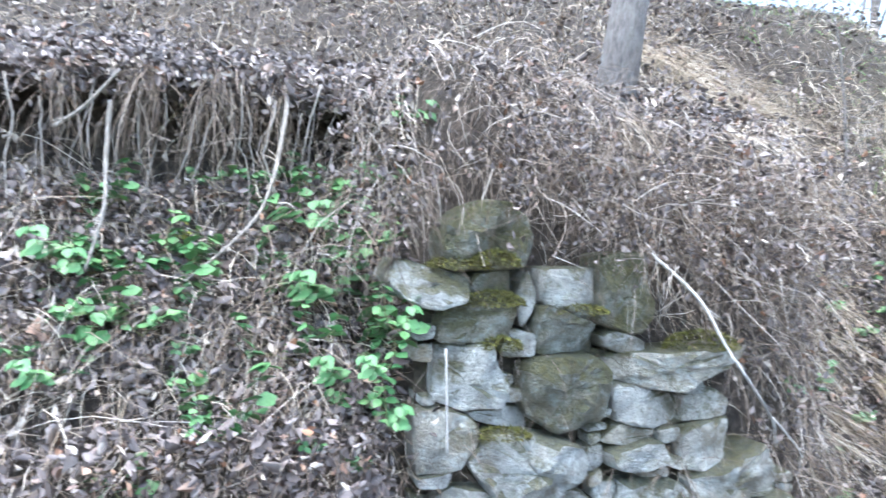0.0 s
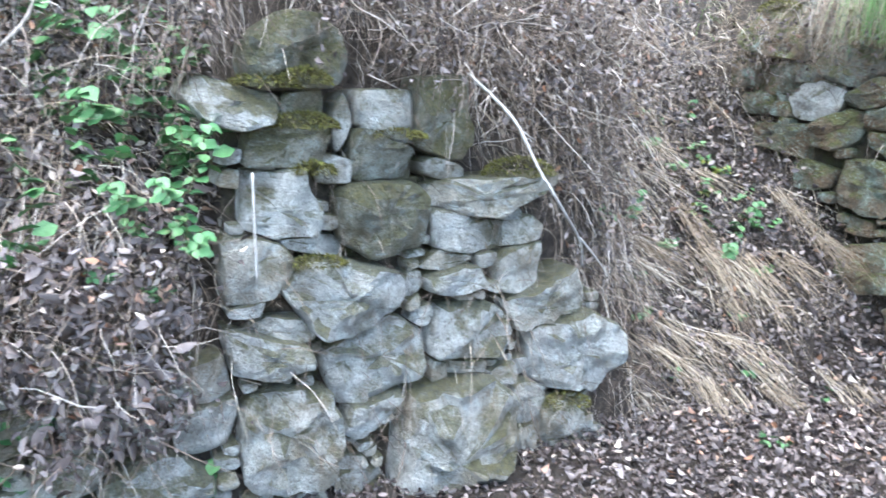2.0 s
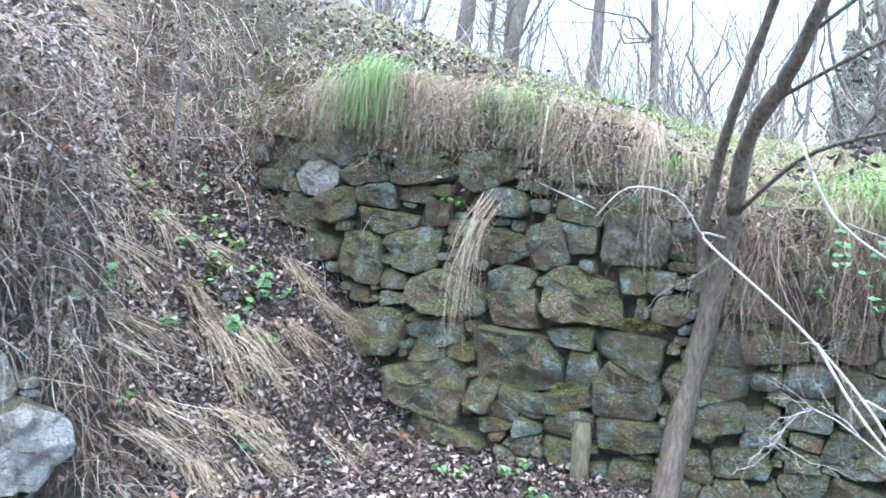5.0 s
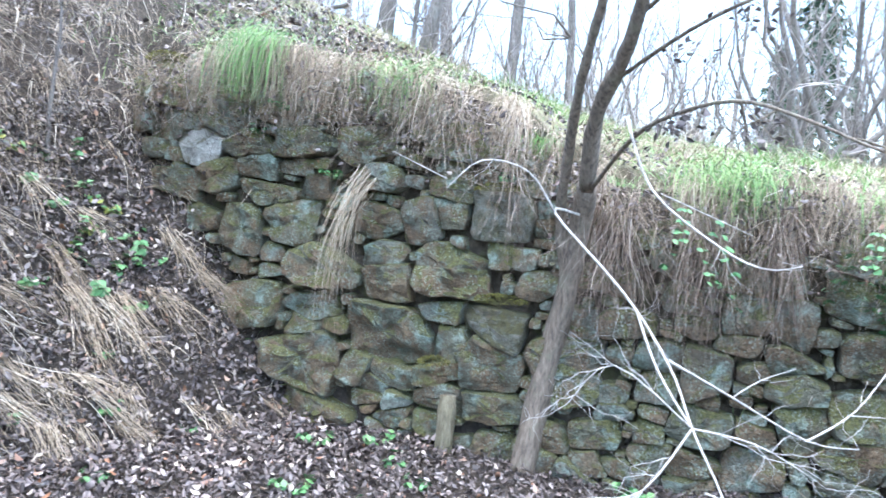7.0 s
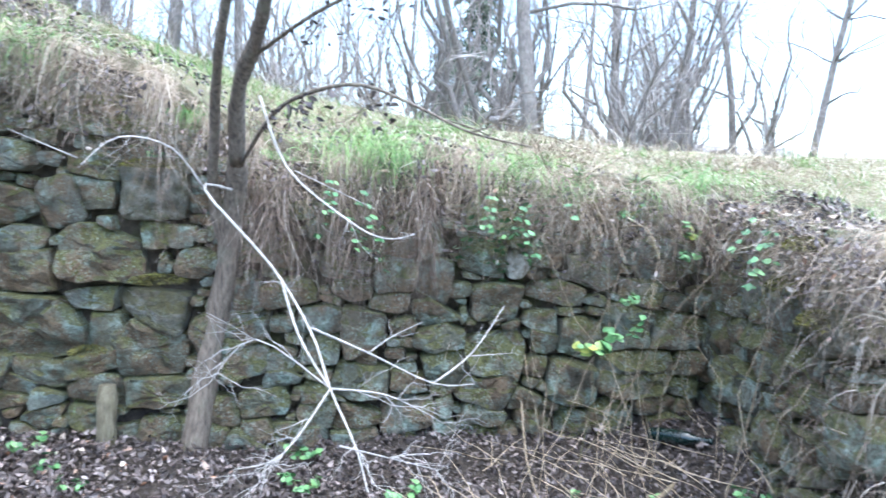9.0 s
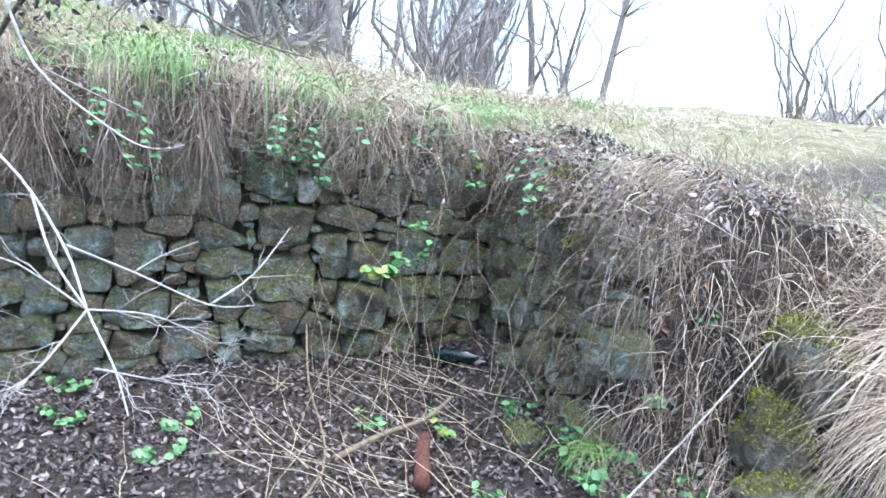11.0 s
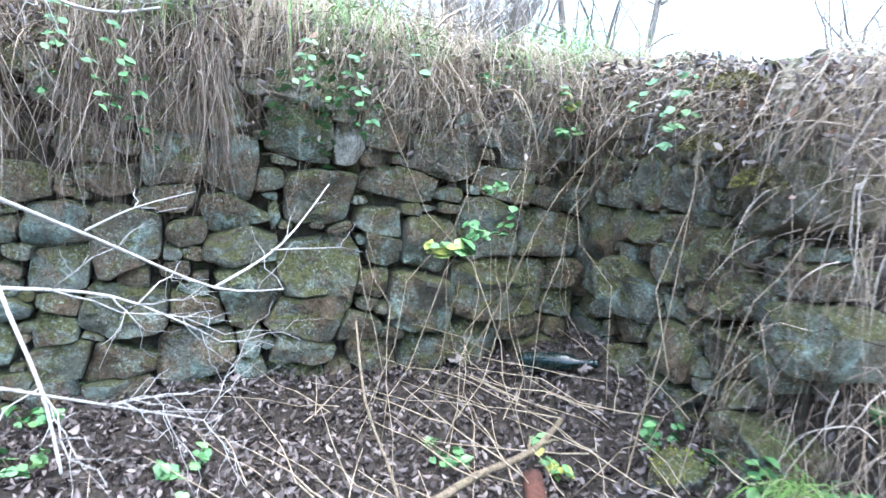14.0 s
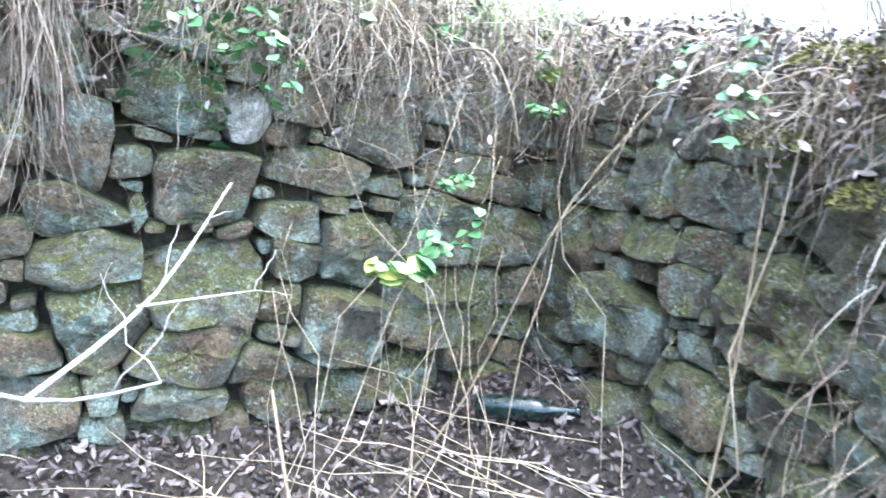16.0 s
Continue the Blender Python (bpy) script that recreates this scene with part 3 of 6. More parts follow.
wall_a = Wall("wall_stub", A0, AD, np.array([-0.2562, 0.9666]), "broken end of a dry stone wall of pale mossy boulders in the bank")
wall_b = Wall("wall_back", B0, BD, BN, "long dark dry stone retaining wall with moss and hanging grass")
wall_c = Wall("wall_side", C0, CD, CN, "short mossy dry stone wall closing the corner of the hollow")
wall_a.put(0.05, 1.52, 0.30, 0.14, -22); wall_a.put(0.26, 1.68, 0.32, 0.28, 8, "round", STONE_MOSSY); wall_a.put(0.26, 1.53, 0.15, 0.12, 0, "", STONE_MOSSY); wall_a.put(0.21, 1.38, 0.31, 0.14, -6, "", STONE_MOSSY)
wall_a.put(0.19, 1.18, 0.3, 0.27); wall_a.put(0.14, 0.94, 0.22, 0.24); wall_a.put(0.42, 0.84, 0.58, 0.32, 12); wall_a.put(0.57, 1.11, 0.39, 0.3, -6, "round", STONE_MOSSY)
wall_a.put(0.42, 1.46, 0.07, 0.18); wall_a.put(0.58, 1.34, 0.31, 0.16, -4, "", STONE_MOSSY); wall_a.put(0.6, 1.49, 0.23, 0.16); wall_a.put(0.81, 1.47, 0.22, 0.26, 4, "", STONE_MOSSY)
wall_a.put(0.83, 1.3, 0.16, 0.07); wall_a.put(1.02, 1.18, 0.51, 0.15); wall_a.put(0.95, 1.03, 0.34, 0.14); wall_a.put(1.21, 1.03, 0.17, 0.12)
wall_a.put(0.86, 0.93, 0.21, 0.07); wall_a.put(0.88, 0.84, 0.28, 0.12); wall_a.put(1.19, 0.88, 0.18, 0.2); wall_a.put(0.97, 0.63, 0.42, 0.3, 0, "round")
wall_a.put(1.37, 0.71, 0.45, 0.19); wall_a.put(1.44, 0.47, 0.5, 0.42, -8, "round"); wall_a.put(0.15, 0.61, 0.35, 0.18); wall_a.put(0.56, 0.55, 0.48, 0.31)
wall_a.put(0.57, 0.33, 0.32, 0.18, 0, "round"); wall_a.put(0.87, 0.19, 0.67, 0.58, 20, "round"); wall_a.put(0.22, 0.28, 0.45, 0.48, 0, "round"); wall_a.put(1.27, 0.27, 0.19, 0.23, 35)
wall_a.put(1.14, 0.42, 0.13, 0.09); wall_a.put(1.24, 0.43, 0.12, 0.09); wall_a.put(1.28, 0.07, 0.15, 0.15); wall_a.put(1.47, 0.15, 0.24, 0.23)
wall_a.put(0.19, 0.73, 0.24, 0.09); wall_a.put(-0.1, 0.39, 0.22, 0.21); wall_a.put(-0.33, 0.43, 0.24, 0.14); wall_a.put(-0.25, 0.22, 0.44, 0.22)
wall_b.put(-0.52, 2.02, 0.48, 0.33, 0, "round"); wall_b.put(-0.28, 2.13, 0.33, 0.16); wall_b.put(-0.18, 2.02, 0.2, 0.13); wall_b.put(-0.07, 1.85, 0.39, 0.22)
wall_b.put(-0.5, 1.78, 0.29, 0.19); wall_b.put(-0.23, 1.64, 0.31, 0.24, 15, "round", STONE_PALE); wall_b.put(0.13, 1.68, 0.4, 0.15); wall_b.put(0.54, 1.71, 0.43, 0.19)
wall_b.put(0.47, 1.55, 0.26, 0.11); wall_b.put(0.18, 1.52, 0.31, 0.17); wall_b.put(-0.1, 1.45, 0.35, 0.23); wall_b.put(0.33, 1.39, 0.45, 0.19)
wall_b.put(0.63, 1.45, 0.22, 0.17); wall_b.put(0.11, 1.13, 0.36, 0.38); wall_b.put(0.49, 1.23, 0.38, 0.28); wall_b.put(0.36, 1.01, 0.18, 0.11)
wall_b.put(0.35, 0.9, 0.21, 0.1); wall_b.put(0.72, 0.96, 0.51, 0.3); wall_b.put(1.15, 0.91, 0.33, 0.25); wall_b.put(1.58, 0.99, 0.56, 0.42, 38)
wall_b.put(1.81, 1.37, 0.41, 0.31, 4, "", STONE_MOSSY); wall_b.put(1.32, 1.32, 0.26, 0.29); wall_b.put(1.0, 1.53, 0.44, 0.17); wall_b.put(1.81, 1.15, 0.18, 0.13)
wall_b.put(1.98, 1.15, 0.16, 0.12); wall_b.put(2.03, 1.0, 0.25, 0.14); wall_b.put(0.23, 0.7, 0.42, 0.35); wall_b.put(0.65, 0.72, 0.37, 0.15)
wall_b.put(0.6, 0.59, 0.19, 0.11); wall_b.put(1.2, 0.64, 0.62, 0.4); wall_b.put(1.57, 0.62, 0.19, 0.23); wall_b.put(1.47, 0.79, 0.26, 0.15)
wall_b.put(1.86, 0.77, 0.37, 0.27, -5, "", STONE_MOSSY); wall_b.put(1.84, 0.52, 0.38, 0.3); wall_b.put(0.62, 0.37, 0.58, 0.42, -30, "round"); wall_b.put(0.98, 0.39, 0.21, 0.19)
wall_b.put(1.23, 0.38, 0.29, 0.14); wall_b.put(1.12, 0.3, 0.18, 0.1); wall_b.put(1.51, 0.43, 0.28, 0.13); wall_b.put(1.52, 0.28, 0.28, 0.17)
wall_b.put(1.27, 0.21, 0.16, 0.11); wall_b.put(1.08, 0.21, 0.22, 0.09); wall_b.put(1.49, 0.12, 0.26, 0.15); wall_b.put(1.23, 0.14, 0.22, 0.14)
wall_b.put(1.87, 0.28, 0.39, 0.19); wall_b.put(1.88, 0.07, 0.25, 0.21); wall_b.put(2.27, 0.82, 0.2, 0.15); wall_b.put(2.29, 0.44, 0.29, 0.2)
wall_b.put(2.42, 0.24, 0.28, 0.2); wall_b.put(2.17, 0.2, 0.22, 0.16)
wall_b.put(3.34, 0.96, 0.2, 0.23); wall_b.put(3.36, 0.77, 0.25, 0.13); wall_b.put(3.51, 0.77, 0.04, 0.12); wall_b.put(3.37, 0.65, 0.29, 0.15)
wall_b.put(3.68, 0.86, 0.3, 0.27); wall_b.put(3.7, 0.58, 0.35, 0.28); wall_b.put(3.58, 1.11, 0.28, 0.23); wall_b.put(3.8, 1.06, 0.11, 0.18, 20, "", STONE_PALE)
wall_b.put(4.03, 0.91, 0.32, 0.16); wall_b.put(3.94, 0.76, 0.21, 0.11); wall_b.put(3.96, 0.63, 0.17, 0.14); wall_b.put(3.92, 0.5, 0.15, 0.12)
wall_b.put(4.16, 0.68, 0.24, 0.26); wall_b.put(4.15, 0.42, 0.33, 0.29); wall_b.put(4.48, 0.47, 0.45, 0.29); wall_b.put(3.42, 0.44, 0.26, 0.25)
wall_b.put(3.43, 0.25, 0.1, 0.13); wall_b.put(3.65, 0.34, 0.36, 0.21); wall_b.put(3.66, 0.21, 0.31, 0.13); wall_b.put(3.43, 0.14, 0.13, 0.1)
wall_b.put(3.43, 0.04, 0.09, 0.11); wall_b.put(3.61, 0.06, 0.26, 0.18); wall_b.put(3.8, 0.09, 0.12, 0.13); wall_b.put(3.22, 0.19, 0.31, 0.21)
wall_b.put(3.23, 0.02, 0.32, 0.16); wall_b.put(3.87, 0.3, 0.21, 0.11); wall_b.put(3.94, 0.18, 0.23, 0.16); wall_b.put(4.15, 0.19, 0.19, 0.14)
wall_b.put(4.41, 0.23, 0.33, 0.18); wall_b.put(4.71, 0.73, 0.32, 0.22); wall_b.put(4.81, 0.55, 0.18, 0.14); wall_b.put(4.79, 0.42, 0.18, 0.11)
wall_b.put(5.01, 0.68, 0.28, 0.24); wall_b.put(4.59, 0.3, 0.26, 0.11); wall_b.put(2.73, 0.54, 0.22, 0.18); wall_b.put(2.95, 0.38, 0.33, 0.22)
wall_b.put(2.7, 0.3, 0.17, 0.14); wall_b.put(2.95, 0.19, 0.25, 0.17); wall_b.put(2.93, 0.04, 0.27, 0.14); wall_b.put(2.72, 0.19, 0.21, 0.16)
wall_b.put(2.72, 0.71, 0.22, 0.17); wall_b.put(2.96, 0.66, 0.25, 0.26); wall_b.put(3.08, 1.19, 0.24, 0.2); wall_b.put(2.82, 1.02, 0.21, 0.16)
wall_b.put(3.11, 0.97, 0.24, 0.22); wall_b.put(3.29, 1.21, 0.17, 0.25); wall_b.put(2.71, 0.05, 0.17, 0.12)
wall_c.put(0.55, 0.82, 0.27, 0.14); wall_c.put(0.8, 0.99, 0.33, 0.17, 0, "round"); wall_c.put(0.77, 0.84, 0.21, 0.11); wall_c.put(0.52, 1.0, 0.29, 0.22)
wall_c.put(1.19, 0.96, 0.41, 0.22, 0, "", STONE_MOSSY); wall_c.put(1.02, 0.72, 0.45, 0.38); wall_c.put(1.16, 0.83, 0.19, 0.08); wall_c.put(0.7, 0.71, 0.18, 0.13)
wall_c.put(1.33, 0.78, 0.21, 0.12); wall_c.put(1.27, 0.67, 0.13, 0.12); wall_c.put(1.38, 0.63, 0.27, 0.15); wall_c.put(0.76, 0.41, 0.41, 0.21)
wall_c.put(1.11, 0.5, 0.3, 0.15); wall_c.put(0.82, 1.24, 0.24, 0.21); wall_c.put(0.78, 1.11, 0.19, 0.07); wall_c.put(0.94, 1.07, 0.14, 0.07)
wall_c.put(1.18, 1.2, 0.37, 0.25); wall_c.put(0.45, 0.56, 0.42, 0.26); wall_c.put(0.07, 0.54, 0.31, 0.17)
B_TOP = lambda u: float(b_rim(u)) - 0.22
wall_a.fill(-0.9, 1.62, lambda u: -0.05, lambda u: 0.6 if u < 0.02 else 1.45 - 0.25 * u if u < 1.25 else 0.75)
wall_b.fill(-0.75, 5.1, lambda u: max(-0.1, 0.95 - 1.15 * u), B_TOP)
wall_c.fill(0.0, 1.38, lambda u: 0.05 + 1.6 * max(0.0, u - 1.05), lambda u: 1.38 - 0.1 * u if u < 1.2 else 1.05)
wall_a.build(STONE_PALE)
wall_b.build(STONE_DARK, 0.65)
wall_c.build(STONE_DARK, 0.65)
wall_a.core(0.0, 1.5, lambda u: -0.05, lambda u: 1.45 - 0.25 * u if u < 1.25 else 0.7, -0.06)
wall_b.core(-0.7, 5.2, lambda u: max(-0.1, 0.9 - 1.15 * u), lambda u: float(b_rim(u)) - 0.05, -0.075)
wall_c.core(-0.05, 1.4, lambda u: 0.0, lambda u: 1.36 - 0.1 * u, -0.075)

# ---------------------------------------------------------------- plants and litter
def scatter(n, x0, x1, y0, y1, keep):
    """Random places on the ground, thinned by keep(x, y, slope)."""
    x, y = rng.uniform(x0, x1, n), rng.uniform(y0, y1, n)
    nor = ground_normal(x, y)
    ok = rng.random(n) < keep(x, y, nor[:, 2])
    x, y, nor = x[ok], y[ok], nor[ok]
    return np.stack([x, y, ground(x, y)], -1), nor


def behind_b(x, y):
    return (x - B0[0]) * BN[0] + (y - B0[1]) * BN[1]


def behind_c(x, y):
    return (x - C0[0]) * CN[0] + (y - C0[1]) * CN[1]


def in_hollow(x, y):
    return (behind_b(x, y) < 0.02) & (behind_c(x, y) < 0.02)


def on_wall(wall, u, z, out):
    u, z, out = (np.asarray(v, float) for v in (u, z, out))
    p = wall.origin + wall.way * u[:, None] - wall.inward * out[:, None]
    return np.concatenate([p, z[:, None]], 1)


def wall_out(wall, n):
    return np.tile(np.array([-wall.inward[0], -wall.inward[1], 0.0]), (n, 1))


def stuff(name, arrays, mat, label, category):
    return tagged(quads_object(name, *arrays, mat), label, category, kind="stuff")


def rand_dirs(n, up=0.0):
    return unit(rng.normal(size=(n, 3)) + np.array([0, 0, up]))


# fallen leaves over the floor, the slope and the bank
p, n = scatter(64000, -0.4, 5.7, -1.6, 5.0, lambda x, y, nz: np.where(nz > 0.40, 0.9, 0.12) * np.where((x + 0.5 * y < 1.7) & (y < 2.0), 0.0, 1) * np.where(behind_b(x, y) > 0.25, 0.15, 1) * np.where(behind_c(x, y) > 0.5, 0.35, 1))
more, mn = scatter(9000, 3.0, 5.6, -1.3, 1.6, lambda x, y, nz: np.where(in_hollow(x, y), 0.95, 0.0))
slope_leaf, sn = scatter(21000, 1.2, 4.2, 1.6, 5.0, lambda x, y, nz: np.where(behind_b(x, y) < 0.0, 0.9, 0.0) * (0.12 + 0.88 * soft((y - 1.9) / 1.5)) * soft((x - 1.1) / 0.7))
stuff("slope_leaves", leaf_arrays(slope_leaf + sn * rng.uniform(0.0, 0.05, (len(sn), 1)), sn + rng.normal(0, 0.6, sn.shape), rng.uniform(0.018, 0.055, len(sn)), 0.45, 1.1, 0.10), DEAD, "brown fallen leaves on the slope between the walls", "leaves")
stuff("leaf_crumbs", leaf_arrays(more + mn * rng.uniform(0.0, 0.03, (len(more), 1)), mn + rng.normal(0, 0.7, mn.shape), rng.uniform(0.012, 0.03, len(more)), 0.5, 1.1, -0.18, 0.95), DEAD, "dark crumbled leaves on the floor of the hollow", "leaves")
thin, tn = scatter(11000, -4.5, 3.6, -5.0, 2.4, lambda x, y, nz: np.where(x + 0.5 * y < 2.0, 0.8, 0.3))
stuff("thin_litter", leaf_arrays(thin + tn * 0.015, tn + rng.normal(0, 0.5, tn.shape), rng.uniform(0.025, 0.06, len(tn)), 0.45, 1.1, -0.05), DEAD, "scattered brown leaves on the trodden floor", "leaves")
p += n * rng.uniform(0.0, 0.035, (len(p), 1))
stuff("leaf_litter", leaf_arrays(p, n + rng.normal(0, 0.55, n.shape), rng.uniform(0.016, 0.046, len(p)), 0.42, 1.1, -0.10), DEAD, "dark brown fallen leaves lying thick on the earth", "leaves")

# crisp curled leaves and stems that drape the bank beside the stub
m = 22000
x, y = rng.uniform(-2.2, 0.1, m), rng.uniform(2.45, 4.6, m)
z = ground(x, y)
p = np.stack([x, y, z], -1)
front = y < A0[1] + 0.265 * x + 0.1
p[front, 1] = A0[1] + 0.265 * p[front, 0] - rng.uniform(0.0, 0.28, front.sum())
p[front, 2] = rng.uniform(0.40, 1.08, front.sum())
p[~front] += ground_normal(p[~front, 0], p[~front, 1]) * rng.uniform(0, 0.12, ((~front).sum(), 1))
lump = lattice(p[:, 0] * 1.0, p[:, 2] * 1.0, 0.22, 31) + 0.5 * lattice(p[:, 0], p[:, 2], 0.09, 32)
p[:, 1] -= 0.10 * np.clip(lump, -0.3, 1)
keep = (p[:, 0] < -0.02 + 0.1 * rng.normal(size=m)) & (lump > -0.55 + 0.3 * rng.random(m)) & ~((p[:, 2] > 1.90) & (p[:, 2] < 2.34) & (rng.random(m) < 0.9))
p = p[keep]
drape_leaf = leaf_arrays(p, rand_dirs(len(p)) + np.array([0, -0.8, 0.5]), rng.uniform(0.02, 0.05, len(p)), 0.42, 1.2, 0.1)
stuff("withered_leaves", drape_leaf, DEAD, "grey-brown curled dead leaves draped over the bank", "leaves")
big = p[(rng.random(len(p)) < 0.16) & (p[:, 2] < 1.55)]
stuff("curled_leaves", leaf_arrays(big + rng.normal(0, 0.02, big.shape), rand_dirs(len(big)) + np.array([0, -0.8, 0.6]), rng.uniform(0.045, 0.085, len(big)), 0.40, 1.3, 0.38, 0.6), DEAD, "large pale curled dead leaves on the bank", "leaves")
q = p[rng.random(len(p)) < 0.24]
way = rng.normal(0, 0.7, q.shape) + np.array([0.0, -0.5, -0.3])
stuff("withered_stems", blades(q, way, rng.uniform(0.1, 0.42, len(q)), rng.uniform(0.1, 0.9, len(q)), rng.uniform(0.002, 0.005, len(q)), 0.22, 5), WEED, "brittle brown weed stems tangled on the bank", "stems")

# tangle of roots, stems and small leaves that hangs over the stub and the cut above it
m = 5800
u = rng.uniform(-1.6, 2.0, m)
roots = np.stack([u, A0[1] + 0.265 * u + rng.uniform(-0.02, 0.55, m), np.zeros(m)], -1)
roots[:, 2] = ground(roots[:, 0], roots[:, 1] + 0.1) * rng.uniform(0.86, 1.0, m) + rng.uniform(0, 0.22, m)
lump = lattice(roots[:, 0], roots[:, 2], 0.17, 61) + 0.4 * lattice(roots[:, 0], roots[:, 2], 0.06, 62)
cave = (roots[:, 0] > -2.2) & (roots[:, 0] < 0.38) & (roots[:, 2] > 1.5) & (roots[:, 2] < 2.3)
clear = (roots[:, 0] > 0.7) & (roots[:, 0] < 1.4) & (roots[:, 2] > 1.95)
roots = roots[(lump > -0.15) & ~(cave & (rng.random(m) < 0.85)) & ~(clear & (rng.random(m) < 0.35)) & ((roots[:, 0] > -0.1) | (rng.random(m) < 0.7))]
m = len(roots)
way = rng.normal(0, 0.55, (m, 3)) + np.array([0, -0.75, 0.15])
hang = blades(roots, way, rng.uniform(0.15, 0.6, m), rng.uniform(0.3, 1.5, m), rng.uniform(0.0018, 0.005, m), 0.2, 5, 0.08)
m2 = 8000
u = rng.uniform(-1.0, 1.9, m2)
lp = np.stack([u, A0[1] + 0.265 * u + rng.uniform(-0.28, 0.25, m2), rng.uniform(1.45, 2.25, m2) + 0.12 * np.sin(u * 5)], -1)
lp = lp[(lp[:, 2] > 1.75 - 0.18 * np.abs(lp[:, 0] - 0.4) + rng.normal(0, 0.1, m2)) | (lp[:, 0] > 1.35)]
lp = lp[~((lp[:, 0] < 0.30) & (lp[:, 2] < 2.3)) & ~((lp[:, 0] > 0.7) & (lp[:, 2] > 2.08)) & (lattice(lp[:, 0], lp[:, 2], 0.16, 33) > -0.45)]
stuff("hanging_roots", hang, WEED, "grey-brown roots and weed stems hanging over the stones", "stems")
stuff("bramble_tangle_leaves", leaf_arrays(lp, rand_dirs(len(lp)), rng.uniform(0.015, 0.04, len(lp)), 0.45, 1.2, 0.06), DEAD, "small dead leaves caught in the tangled stems", "leaves")
m = 3800
u = rng.uniform(-0.9, 1.95, m)
c = np.stack([u, A0[1] + 0.265 * u + rng.uniform(-0.3, 0.2, m), rng.uniform(1.6, 2.3, m)], -1)
c = c[(c[:, 2] > 1.72 - 0.25 * np.abs(c[:, 0] - 0.3) + rng.normal(0, 0.08, m)) & (lattice(c[:, 0], c[:, 2], 0.15, 63) > -0.1) & ((c[:, 0] > 0.30) | (rng.random(m) < 0.12)) & ~((c[:, 0] > 0.75) & (c[:, 2] > 2.0))]
stuff("dry_twigs", blades(c, rand_dirs(len(c)) + np.array([0.2, -0.2, 0]), rng.uniform(0.12, 0.45, len(c)), rng.uniform(0, 0.5, len(c)), rng.uniform(0.0015, 0.004, len(c)), 0.3, 6, 0.1), WEED, "thin bare bramble twigs in a dense tangle", "twigs")

# the lip of turf and roots that overhangs the dark cut left of the stub
lip_x = np.linspace(-2.3, 0.62, 60)
profile = ((1.25, 0.16), (0.95, 0.10), (0.80, 0.06), (0.68, 0.0), (0.61, -0.06), (0.59, -0.12), (0.64, -0.15), (0.78, -0.09), (0.95, -0.06))
LV = np.array([[(x, A0[1] + 0.265 * x + 0.07 + f * (1 - 0.35 * soft((x - 0.1) / 0.5)) + 0.07 * lattice(x, x * 0, 0.33, 90) + 0.05 * lattice(x, x * 0 + k * 1.7, 0.09, 91), 2.36 + 0.05 * lattice(x, x * 0, 0.4, 92) + up + 0.05 * lattice(x, x * 0 + k * 1.7, 0.12, 93)) for k, (f, up) in enumerate(profile)] for x in lip_x]).reshape(-1, 3)
ln = len(profile)
li = np.arange(len(lip_x) * ln).reshape(-1, ln)
lip = quads_object("bank_lip", LV, np.stack([li[:-1, :-1], li[:-1, 1:], li[1:, 1:], li[1:, :-1]], -1).reshape(-1, 4), np.zeros(len(LV)), SOIL)
tagged(lip, "overhanging lip of earth and roots above a dark cut", "bank", kind="structure")


def lip_edge(x, out=0.0):
    """The front edge of the lip at x."""
    return np.stack([x, A0[1] + 0.265 * x + 0.66 - out + 0.07 * lattice(x, x * 0, 0.33, 90), 2.31 + 0.05 * lattice(x, x * 0, 0.4, 92)], -1)


# stems and leaves that bury the top and the broken end of the stub
m = 6400
u = rng.uniform(-0.30, 1.75, m)
c = np.stack([u, A0[1] + 0.265 * u + rng.uniform(-0.02, 0.2, m), rng.uniform(0.7, 2.35, m)], -1)
top = np.interp(u, (-0.30, -0.02, 0.1, 0.45, 0.9, 1.3, 1.45, 1.75), (1.62, 1.68, 1.95, 1.85, 1.62, 1.3, 0.9, 0.5))
c = c[(c[:, 2] > top + 0.02) & (c[:, 2] < 2.35 - 0.35 * np.clip(u - 0.8, 0, 2)) & (lattice(c[:, 0], c[:, 2], 0.11, 97) > -0.35)]
m = len(c)
stub_way = rng.normal(0, 0.5, (m, 3)) + np.array([0.15, -0.5, -0.2])
stuff("stub_tangle", blades(c, stub_way, rng.uniform(0.12, 0.5, m), rng.uniform(0.3, 1.8, m), rng.uniform(0.002, 0.0045, m), 0.22, 6, 0.05), WEED, "tangled bramble stems over the broken wall's top", "stems")
stuff("stub_leaves", leaf_arrays(c + rng.normal(0, 0.04, c.shape), rand_dirs(m), rng.uniform(0.018, 0.05, m), 0.45, 1.2, 0.08), DEAD, "curled dead leaves caught over the broken wall's top", "leaves")
# pale stalks and leaves lying on the steep bank below the cut
m = 5200
x = rng.uniform(-2.3, 0.0, m)
y = A0[1] + 0.265 * x + rng.uniform(0.1, 0.95, m)
p = np.stack([x, y, ground(x, y)], -1) + ground_normal(x, y) * rng.uniform(0.02, 0.10, (m, 1))
stuff("bank_fallen_leaves", leaf_arrays(p, rand_dirs(m) + np.array([0, -0.8, 0.6]), rng.uniform(0.025, 0.06, m), 0.42, 1.2, 0.18), DEAD, "pale curled leaves on the steep bank", "leaves")
q = p[rng.random(m) < 0.34]
stuff("bank_stalks", blades(q, rng.normal(0, 0.6, q.shape) + np.array([0.1, -0.5, 0.1]), rng.uniform(0.15, 0.55, len(q)), rng.uniform(0.2, 1.3, len(q)), rng.uniform(0.002, 0.005, len(q)), 0.14, 6, 0.2), STRAW, "pale dry stalks lying on the steep bank", "stems")
m = 4200
